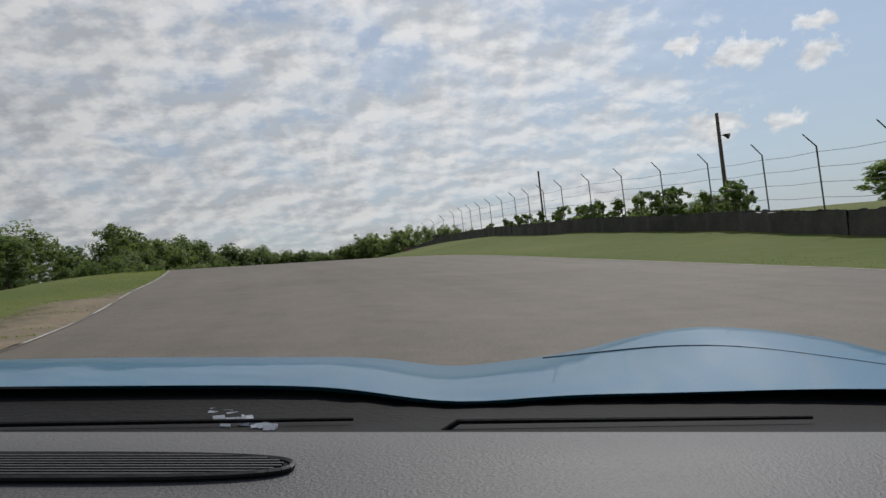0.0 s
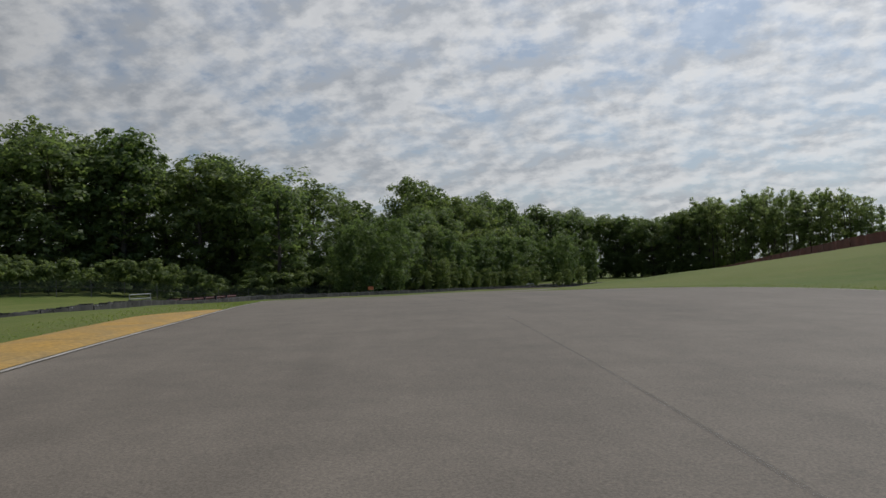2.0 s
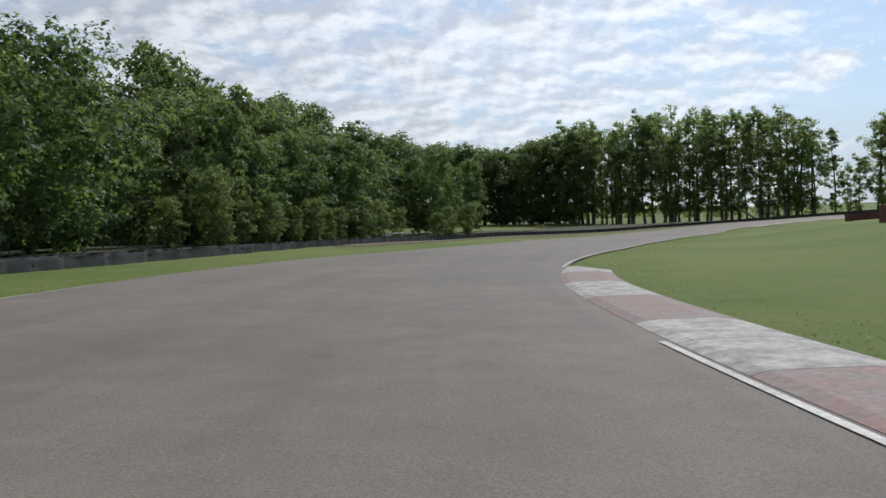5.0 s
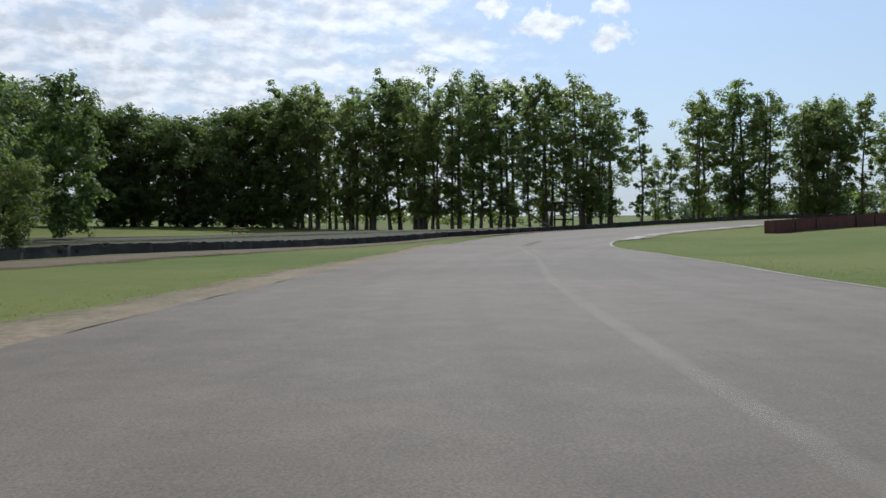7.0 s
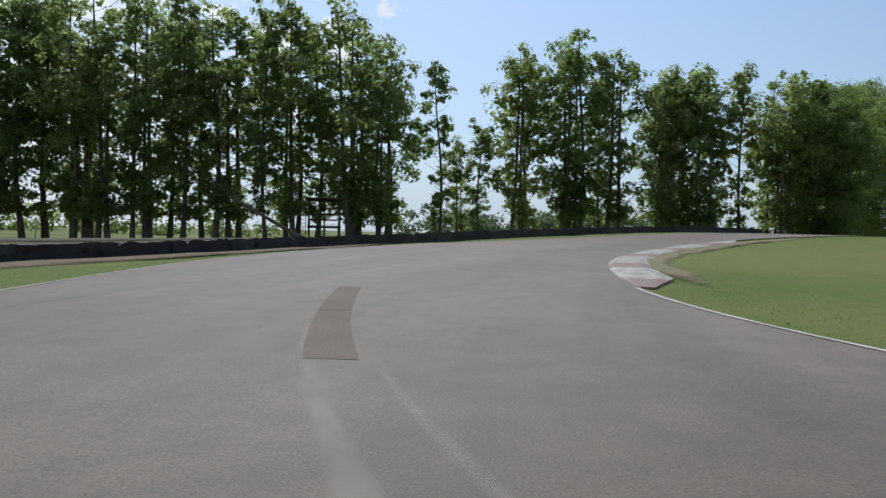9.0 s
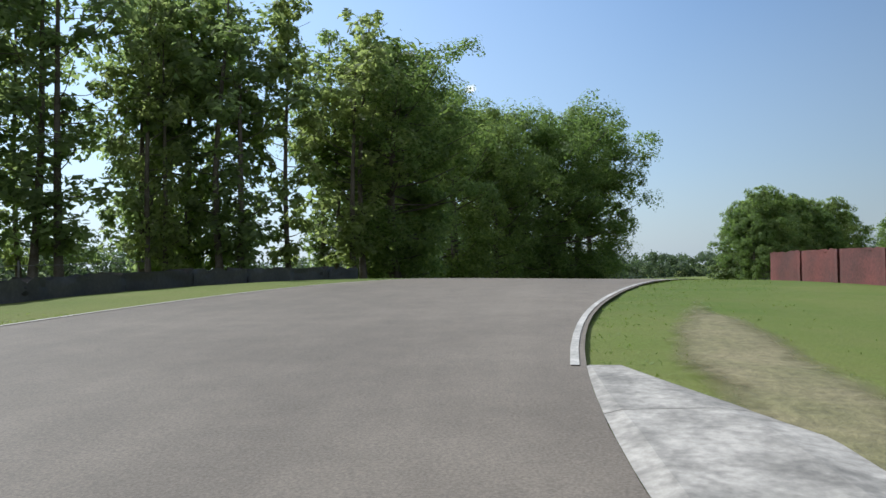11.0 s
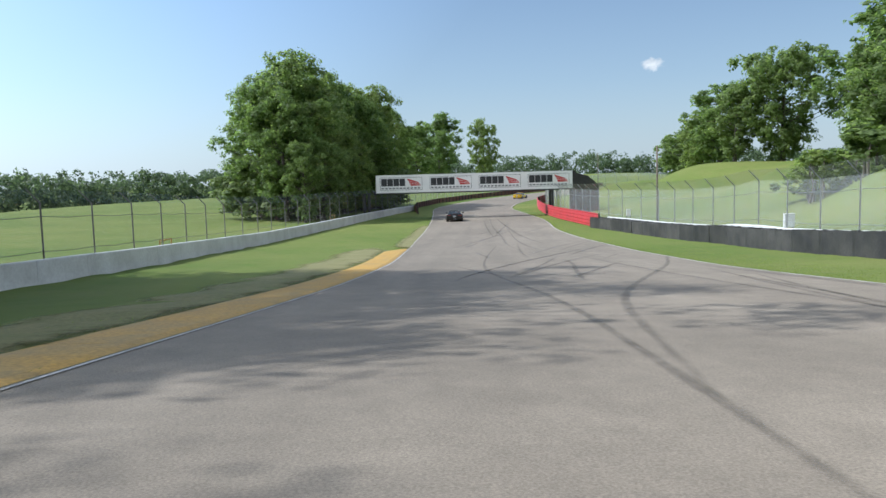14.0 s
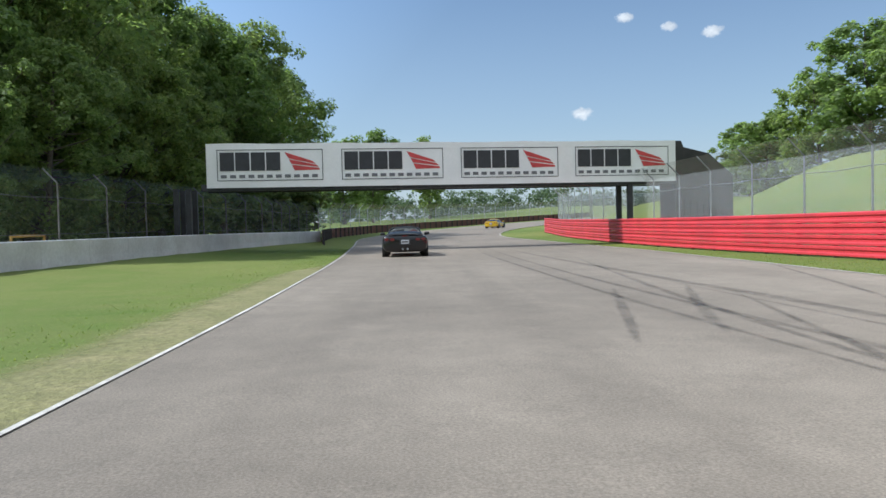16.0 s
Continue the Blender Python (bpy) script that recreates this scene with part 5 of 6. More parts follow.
# ---- fences ----
def debris_fence(points, tall, gap, arm, label, group, posts_mat, veil=None, wires=4, base=0.0, side=1, wire_r=0.012, post_r=0.035):
    """Posts with a bent-over arm, wires between them, and chain-link where it shows."""
    pts = resample(points, gap)
    z = height(pts[:, 0], pts[:, 1])[0]
    for k in range(len(pts) - 1):
        a, b = Vector((*pts[k], z[k])), Vector((*pts[k + 1], z[k + 1]))
        d = (b - a).normalized()
        n = Vector((d.y, -d.x, 0)).normalized() * side
        bay = tagged(new("debris_fence"), label, "fence", group)
        bm = bmesh.new()
        top = a + Vector((0, 0, tall))
        add_tube(bm, a + Vector((0, 0, -0.3)), top, post_r, post_r, 6)
        if arm:
            add_tube(bm, top - Vector((0, 0, 0.02)), top + n * arm + Vector((0, 0, arm * 1.0)), post_r * 0.9, post_r * 0.8, 6)
        part("post", bm, posts_mat, bay)
        for w in range(wires):
            f = base + (tall - base) * (w + 0.6) / wires
            bm = bmesh.new()
            mid = (a + b) / 2 + Vector((0, 0, f - 0.05))
            add_tube(bm, a + Vector((0, 0, f)), mid, wire_r, wire_r, 4)
            add_tube(bm, mid, b + Vector((0, 0, f)), wire_r, wire_r, 4)
            part("wire", bm, posts_mat, bay)
        if veil is not None:
            up = Vector((0, 0, tall))
            q = n * arm + Vector((0, 0, arm)) if arm else Vector((0, 0, 0))
            low = Vector((0, 0, base))
            verts = [a + low, b + low, b + up, a + up, b + up + q, a + up + q]
            faces = [(0, 1, 2, 3), (3, 2, 4, 5)] if arm else [(0, 1, 2, 3)]
            mesh_object("chain_link", verts, faces, veil, bay)


def aside(points, off):
    """The same run moved to its right."""
    p = np.array(points, float)
    d = np.gradient(p, axis=0)
    d /= np.linalg.norm(d, axis=1, keepdims=True)
    return [tuple(q) for q in p + np.stack([d[:, 1], -d[:, 0]], 1) * off]


RUST_POST = material("weathered_post", (0.20, 0.19, 0.18), (0.13, 0.12, 0.11), 4.0, 40.0, 0.6, metal=0.3)
VEIL_DARK = veil_material("chain_link_dark", (0.16, 0.17, 0.16), 0.14)
debris_fence(aside(HILL, 0.75), 3.2, 4.0, 0.5, "tall fence of weathered posts with bent tops and wires", "fence on the bank", RUST_POST, None, 4, 0.85, -1, 0.009, 0.032)
debris_fence(sd([(s_, d_ + 2.2) for s_, d_ in STRAIGHT_RUN[:-1]] + [(391, 14.6), (400, 13.6), (410, 12.7), (420, 12.2), (432, 12.3), (447, 12.8), (470, 14)]), 3.3, 3.3, 0.6, "grey steel debris fence with chain-link and bent tops", "debris fence of the infield", STEEL, VEIL, 2, 0.2, -1)
debris_fence(sd([(s_, d_ - 1.5) for s_, d_ in WHITE_RUN[4:-1]] + [(442, -11.0), (455, -11.6)]), 2.9, 3.6, 0.55, "dark steel debris fence with chain-link and bent tops", "debris fence of the field", RUST_POST, VEIL_DARK, 2, 0.2, -1)
debris_fence(sd([(452, -11.0), (470, -11.2), (490, -11), (512, -10.8), (535, -10.8)]), 3.0, 4.0, 0.6, "grey steel debris fence with chain-link beyond the bridge", "far debris fence", STEEL, VEIL, 1, 0.2, 1)
debris_fence([(-140, 78), (-122, 102), (-105.5, 123.4), (-94.3, 137.5), (-81.2, 148.7), (-75, 160), (-72, 174)], 2.4, 4.5, 0.0, "dark chain-link fence before the wood", "fence of the wood", RUST_POST, VEIL_DARK, 1, 0.05)
debris_fence(sd([(470, 13), (486, 16), (504, 20), (530, 24), (560, 26)]), 3.0, 4.0, 0.6, "grey steel debris fence with chain-link on the far bank", "far debris fence", STEEL, VEIL, 1, 0.2, -1)
debris_fence([(-34, 300), (-18, 288), (0, 270), (14, 260), (26, 252)], 1.6, 4.5, 0.0, "low wire fence under the trees", "fence under the trees", RUST_POST, None, 3, 0.2)


# ---- the bridge over the straight ----
def make_bridge():
    a, b = Vector((151.5, 199.8, 0)), Vector((143.3, 176.6, 0))
    long = (b - a).length
    yaw = math.atan2(b.y - a.y, b.x - a.x)
    bridge = tagged(new("footbridge"), "steel footbridge over the track hung with a white printed banner", "bridge")
    bridge.matrix_basis = Matrix.Translation((a.x, a.y, 0)) @ Euler((0, 0, yaw)).to_matrix().to_4x4()
    # along x from the north end; the banner faces the oncoming camera, towards -y
    low, high = 0.08, 2.28
    bm = bmesh.new()
    n = 24
    for side in (0.0, 0.06):
        for i in range(n + 1):
            x = long * i / n
            sway = 0.012 * math.sin(i * 2.1)
            for f in (0.0, 0.5, 1.0):
                bm.verts.new((x, -0.06 - side + sway * (1 - abs(2 * f - 1)) * 1.5, low + (high - low) * f + 0.018 * math.sin(i * 1.3) * (f == 1.0)))
    bm.verts.ensure_lookup_table()
    m = (n + 1) * 3
    for s in (0, 1):
        for i in range(n):
            for k in range(2):
                p = s * m + i * 3 + k
                q = [bm.verts[v] for v in (p, p + 3, p + 4, p + 1)]
                bm.faces.new(q if s else q[::-1])
    for i in range(n):
        for k in (0, 2):
            p = i * 3 + k
            bm.faces.new([bm.verts[v] for v in (p, p + 3, p + 3 + m, p + m)])
    for i in (0, n):
        for k in range(2):
            p = i * 3 + k
            bm.faces.new([bm.verts[v] for v in (p, p + 1, p + 1 + m, p + m)])
    bmesh.ops.recalc_face_normals(bm, faces=bm.faces)
    banner = part("banner", bm, BANNER, bridge, "white vinyl banner with four printed panels")
    y = -0.145

    def flat(name, shapes, mat, label=""):
        verts, faces = [], []
        for s in shapes:
            first = len(verts)
            verts += [(x, y, z) for x, z in s]
            faces.append(tuple(range(first, first + len(s))))
        mesh_object(name, verts, faces, mat, banner, label)

    def bar(x0, x1, z0, z1):
        return [(x0, z0), (x1, z0), (x1, z1), (x0, z1)]

    cell = long / 4
    for c in range(4):
        x0, x1 = c * cell + 0.52, (c + 1) * cell - 0.42
        z0, z1 = low + 0.34, high - 0.30
        t = 0.035
        flat("frame_line", [bar(x0, x1, z0, z0 + t), bar(x0, x1, z1 - t, z1), bar(x0, x0 + t, z0 + t, z1 - t), bar(x1 - t, x1, z0 + t, z1 - t)], BANNER_BLACK, "thin dark printed border")
        w = x1 - x0
        top, bot = z1 - 0.14, z0 + 0.50
        xs = x0 + 0.14
        lw = w * 0.133
        for k in range(4):
            flat("printed_bar", [bar(xs + k * (lw + 0.06), xs + k * (lw + 0.06) + lw, bot, top)], BANNER_BLACK, "black printed block bar")
        q = xs + 4 * (lw + 0.06) + 0.16
        e = x1 - 0.16
        h = top - bot
        flat("printed_wedge", [[(q, top), (q + 0.2, bot + h * 0.66), (e - 0.2, bot + h * 0.34), (e - 0.35, bot + h * 0.50)],
                               [(q + 0.22, bot + h * 0.60), (q + 0.33, bot + h * 0.36), (e - 0.05, bot + h * 0.17), (e - 0.18, bot + h * 0.30)],
                               [(q + 0.36, bot + h * 0.30), (q + 0.48, bot + 0.0), (e, bot + 0.02), (e - 0.03, bot + h * 0.12)]], BANNER_RED, "red printed wedge of three stripes")
        for k in range(11):
            flat("printed_bar", [bar(xs + k * (w - 0.28) / 11 + 0.03, xs + (k + 1) * (w - 0.28) / 11 - 0.13, z0 + 0.14, z0 + 0.30)], BANNER_GREY, "small grey printed bar")
    # the girder box behind, the deck and rails
    for name, size, at, mat in (("deck", (long + 1.2, 1.9, 0.14), (long / 2 + 0.3, 1.0, low - 0.02), DARK_STEEL),
                                ("girder", (long + 1.2, 0.16, 0.34), (long / 2 + 0.3, 0.12, low + 0.02), DARK_STEEL),
                                ("girder", (long + 1.2, 0.16, 0.34), (long / 2 + 0.3, 1.9, low + 0.02), DARK_STEEL),
                                ("top_rail", (long, 0.07, 0.07), (long / 2, 0.06, high - 0.03), STEEL),
                                ("top_rail", (long, 0.07, 0.07), (long / 2, 1.9, high - 0.4), DARK_STEEL)):
        bm = bmesh.new()
        add_box(bm, size, Matrix.Translation(at), 0.012)
        part(name, bm, mat, bridge)
    for k in range(11):
        x = 0.2 + (long - 0.4) * k / 10
        for yy in (0.06, 1.9):
            bm = bmesh.new()
            add_box(bm, (0.07, 0.07, high - low - 0.4), Matrix.Translation((x, yy, (high + low) / 2 - 0.15)))
            part("upright", bm, DARK_STEEL, bridge)
    # piers
    for x, w in ((-1.55, 0.26), (-0.95, 0.26), (long - 2.5, 0.26), (long + 0.4, 0.26)):
        for yy in (0.2, 1.8):
            bm = bmesh.new()
            add_box(bm, (w, w, 4.2), Matrix.Translation((x, yy, low - 2.1)), 0.015)
            part("pier", bm, DARK_STEEL, bridge)
    # boarded stairs at the south end, with a slanting outline
    bm = bmesh.new()
    prof = [(long + 0.02, high), (long + 0.4, high), (long + 0.55, high - 0.35), (long + 2.0, high - 0.7), (long + 3.4, high - 1.9), (long + 3.4, -4.0), (long + 0.02, -4.0)]
    f1 = [bm.verts.new((x, 0.05, z)) for x, z in prof]
    f2 = [bm.verts.new((x, 1.95, z)) for x, z in prof]
    bm.faces.new(f1[::-1])
    bm.faces.new(f2)
    for i in range(len(prof)):
        j = (i + 1) % len(prof)
        bm.faces.new((f1[i], f1[j], f2[j], f2[i]))
    bmesh.ops.recalc_face_normals(bm, faces=bm.faces)
    part("stair_tower", bm, material("dark_boards", (0.022, 0.020, 0.021), (0.040, 0.037, 0.036), 1.2, 16.0, 0.7), bridge, "dark boarded stairway")
    for k in range(9):
        bm = bmesh.new()
        add_box(bm, (0.06, 0.03, 3.2 - k * 0.12), Matrix.Translation((long + 0.2 + k * 0.37, 0.02, -2.3 - k * 0.06)))
        part("board", bm, DARK_STEEL, bridge)


make_bridge()


# ---- cars ----
def paint(name, colour, rough=0.25, metal=0.0, flake=0.0, coat=0.8):
    m = material(name, colour, tuple(c * 0.85 for c in colour), 1.5, 220.0, rough, metal=metal, bump=0.0, coat=coat, speckle=0.06 + flake)
    return m


GLASS_DARK = material("tinted_glass", (0.015, 0.018, 0.020), (0.02, 0.024, 0.026), 2.0, 30.0, 0.06, bump=0.0, spec=0.8, speckle=0.05)
TAIL = material("tail_lamp_red", (0.16, 0.010, 0.012), (0.12, 0.008, 0.010), 6.0, 60.0, 0.15, bump=0, coat=1.0)
RIM = material("alloy_rim", (0.42, 0.42, 0.43), (0.34, 0.34, 0.35), 8.0, 60.0, 0.3, metal=0.9, bump=0)
PLATE = material("number_plate", (0.62, 0.64, 0.66), (0.55, 0.57, 0.60), 6.0, 60.0, 0.5, bump=0)
TRIM = material("black_trim", (0.018, 0.018, 0.019), (0.03, 0.03, 0.03), 4.0, 60.0, 0.55)


def loft(rows, closed=False):
    verts = [p for row in rows for p in row]
    n = len(rows[0])
    faces = []
    for i in range(len(rows) - 1):
        for k in range(n - (0 if closed else 1)):
            j = (k + 1) % n
            faces.append((i * n + k, i * n + j, (i + 1) * n + j, (i + 1) * n + k))
    faces.append(tuple(range(n))[::-1])
    faces.append(tuple((len(rows) - 1) * n + k for k in range(n)))
    return verts, faces


def wheel_set(car, spots, r=0.33, wide=0.26):
    for x, y in spots:
        s = 1 if x > 0 else -1
        w = new("wheel")
        w.parent = car
        w.matrix_basis = pose(x, y, r, 0, 90 * s, 0)
        verts, faces = [], []
        prof = [(0.62, -0.5), (0.93, -0.5), (1.0, -0.36), (1.0, 0.36), (0.93, 0.5), (0.62, 0.5)]
        for a in range(28):
            q = 2 * math.pi * a / 28
            verts += [(math.cos(q) * p * r, math.sin(q) * p * r, h * wide) for p, h in prof]
        for a in range(28):
            for k in range(6):
                faces.append((a * 6 + k, ((a + 1) % 28) * 6 + k, ((a + 1) % 28) * 6 + (k + 1) % 6, a * 6 + (k + 1) % 6))
        mesh_object("tyre", verts, faces, RUBBER, w, smooth=True)
        bm = bmesh.new()
        for k in range(5):
            m = Matrix.Rotation(2 * math.pi * k / 5, 4, "Z") @ Matrix.Translation((r * 0.33, 0, wide * 0.36))
            add_box(bm, (r * 0.62, 0.06, 0.03), m, 0.008)
        bmesh.ops.create_cone(bm, cap_ends=True, segments=16, radius1=r * 0.18, radius2=r * 0.16, depth=0.05, matrix=Matrix.Translation((0, 0, wide * 0.37)))
        part("rim", bm, RIM, w, smooth=False)
        bm = bmesh.new()
        bmesh.ops.create_cone(bm, cap_ends=True, segments=24, radius1=r * 0.62, radius2=r * 0.62, depth=wide * 0.4)
        part("hub", bm, TRIM, w)


def sports_car(label, colour_mat, at, yaw, fall=(0, 0)):
    """A low two-seat coupe; y ahead, its tail at y = 0."""
    car = tagged(new("sports_car"), label, "car")
    # half sections from the tail forward: y, half width, sill, shoulder and deck heights, deck half width
    secs = [(0.00, 0.84, 0.27, 0.80, 0.86, 0.68), (0.06, 0.90, 0.20, 0.84, 0.905, 0.74), (0.35, 0.93, 0.19, 0.84, 0.91, 0.74), (0.80, 0.95, 0.20, 0.84, 0.90, 0.74),
            (1.20, 0.93, 0.18, 0.80, 0.87, 0.72), (1.90, 0.89, 0.17, 0.76, 0.84, 0.70), (2.60, 0.88, 0.17, 0.74, 0.82, 0.70), (3.10, 0.91, 0.18, 0.76, 0.81, 0.72),
            (3.60, 0.93, 0.20, 0.74, 0.77, 0.70), (4.00, 0.90, 0.22, 0.66, 0.70, 0.66), (4.30, 0.80, 0.25, 0.54, 0.58, 0.55), (4.45, 0.60, 0.30, 0.44, 0.47, 0.42)]
    rows = []
    for y, w, sill, sh, deck, dw in secs:
        half = [(0.0, sill), (w * 0.80, sill), (w * 0.97, sill + 0.08), (w, (sill + sh) / 2), (w * 0.985, sh - 0.06), (w * 0.93, sh), (dw, deck - 0.012), (dw * 0.5, deck), (0.0, deck + 0.006)]
        full = [(x, y, z) for x, z in half] + [(-x, y, z) for x, z in reversed(half[1:-1])]
        rows.append(full)
    verts, faces = loft(rows, True)
    body = mesh_object("body", verts, [f[::-1] for f in faces], colour_mat, car, smooth=True)
    b = body.modifiers.new("round", "SUBSURF")
    b.levels = b.render_levels = 1
    # greenhouse
    top = [(0.32, 0.74, 0.885, 0.70, 0.925), (0.75, 0.75, 0.88, 0.65, 1.04), (1.25, 0.75, 0.85, 0.60, 1.16), (1.75, 0.73, 0.83, 0.53, 1.225), (2.15, 0.73, 0.82, 0.53, 1.225), (2.55, 0.73, 0.81, 0.55, 1.12), (3.05, 0.70, 0.80, 0.60, 0.83)]
    rows = [[(-bw, y, lo), (-bw * 0.96, y, lo + (hi - lo) * 0.45), (-tw, y, hi - 0.03), (-tw * 0.7, y, hi), (0, y, hi + 0.012), (tw * 0.7, y, hi), (tw, y, hi - 0.03), (bw * 0.96, y, lo + (hi - lo) * 0.45), (bw, y, lo)] for y, bw, lo, tw, hi in top]
    verts, faces = loft(rows)
    mesh_object("cabin_glass", verts, [f[::-1] for f in faces], GLASS_DARK, car, "dark tinted wraparound glass", True)
    rows = [[(-tw * 1.02, y, hi - 0.05), (-tw * 0.7, y, hi + 0.012), (0, y, hi + 0.024), (tw * 0.7, y, hi + 0.012), (tw * 1.02, y, hi - 0.05), (tw * 0.9, y, hi - 0.07), (0, y, hi - 0.03), (-tw * 0.9, y, hi - 0.07)] for y, bw, lo, tw, hi in top[2:6]]
    rows[0] = [(x, 1.42, z + 0.0) for x, _, z in rows[0]]
    rows[0] = [(x, y, z + 0.045) for x, y, z in rows[0]]
    rows[-1] = [(x, 2.35, z + 0.045) for x, _, z in rows[-1]]
    verts, faces = loft(rows, True)
    mesh_object("roof_panel", verts, [f[::-1] for f in faces], colour_mat, car, smooth=True)
    for s in (-1, 1):
        bm = bmesh.new()
        for p, q in zip(top[:-1], top[1:]):
            add_tube(bm, (s * p[3] * 1.01, p[0], p[4] - 0.03), (s * q[3] * 1.01, q[0], q[4] - 0.03), 0.028, 0.028, 6)
        part("roof_pillar", bm, colour_mat, car, smooth=True)
        bm = bmesh.new()
        add_box(bm, (0.22, 0.10, 0.13), Matrix.Translation((s * 0.98, 2.72, 0.93)), 0.04)
        add_box(bm, (0.14, 0.05, 0.03), Matrix.Translation((s * 0.86, 2.74, 0.87)))
        part("door_mirror", bm, colour_mat, car, smooth=True)
        for k in (0, 1):
            bm = bmesh.new()
            m = Matrix.Translation((s * (0.52 + 0.22 * k), 0.018 + 0.022 * k, 0.725)) @ Euler((radians(90), 0, 0)).to_matrix().to_4x4() @ Matrix.Diagonal((1.5, 0.85, 1, 1))
            bmesh.ops.create_cone(bm, cap_ends=True, segments=20, radius1=0.072, radius2=0.066, depth=0.05, matrix=m)
            part("tail_lamp", bm, TAIL, car, "red round tail lamp")
        bm = bmesh.new()
        add_tube(bm, (s * 0.10, -0.02, 0.33), (s * 0.10, 0.2, 0.33), 0.045, 0.045, 12)
        part("exhaust", bm, STEEL, car)
        # wheel arches
        for yy in (0.86, 3.55):
            bm = bmesh.new()
            bmesh.ops.create_cone(bm, cap_ends=True, segments=28, radius1=0.375, radius2=0.375, depth=0.10, matrix=Matrix.Translation((s * 0.905, yy, 0.33)) @ Euler((0, radians(90), 0)).to_matrix().to_4x4())
            part("wheel_arch", bm, TRIM, car, smooth=False)
    for size, p, mat, name, lab in (((0.42, 0.05, 0.20), (0, -0.005, 0.62), TRIM, "plate_recess", ""), ((0.31, 0.02, 0.155), (0, -0.035, 0.62), PLATE, "number_plate", "pale number plate"),
                                    ((0.26, 0.012, 0.05), (0, -0.046, 0.62), TRIM, "plate_bar", "dark plain bar"), ((1.5, 0.10, 0.10), (0, 0.10, 0.34), TRIM, "rear_valance", ""),
                                    ((1.36, 0.14, 0.035), (0, 0.07, 0.925), colour_mat, "spoiler_lip", ""), ((0.20, 0.03, 0.035), (0, 0.0, 0.86), TAIL, "high_brake_lamp", "narrow red brake lamp")):
        bm = bmesh.new()
        add_box(bm, size, Matrix.Translation(p), 0.012 if min(size) > 0.03 else 0.0)
        part(name, bm, mat, car, lab)
    wheel_set(car, [(-0.79, 0.86), (0.79, 0.86), (-0.79, 3.55), (0.79, 3.55)])
    car.matrix_basis = Matrix.Translation(at) @ Euler((fall[0], fall[1], yaw)).to_matrix().to_4x4()
    return car


def on_track_yaw(s):
    i = int(round(s + 80))
    return math.atan2(LT[i, 1], LT[i, 0]) - math.pi / 2


sports_car("black low coupe with four red tail lamps on the track", paint("black_paint", (0.007, 0.007, 0.009), 0.25, 0.0, 0.0, 0.35), tuple(on_line(408.0, -0.5)), on_track_yaw(408) + 0.02)
sports_car("bright yellow low coupe far along the track", paint("yellow_car_paint", (0.62, 0.40, 0.02)), tuple(on_line(479.0, 2.7)), on_track_yaw(479))


# ---- the nose of the blue car, at the start ----
BLUE = paint("blue_metallic_paint", (0.004, 0.135, 0.255), 0.42, 0.0, 0.10, 0.28)
BLUE.node_tree.nodes["Principled BSDF"].inputs["Specular IOR Level"].default_value = 0.25
DASH = material("grained_dash", (0.085, 0.083, 0.088), (0.070, 0.068, 0.073), 3.0, 260.0, 0.55, bump=0.55, bump_size=0.0025)
COWL = material("cowl_black", (0.006, 0.006, 0.007), (0.011, 0.011, 0.012), 6.0, 90.0, 0.75, spec=0.15)


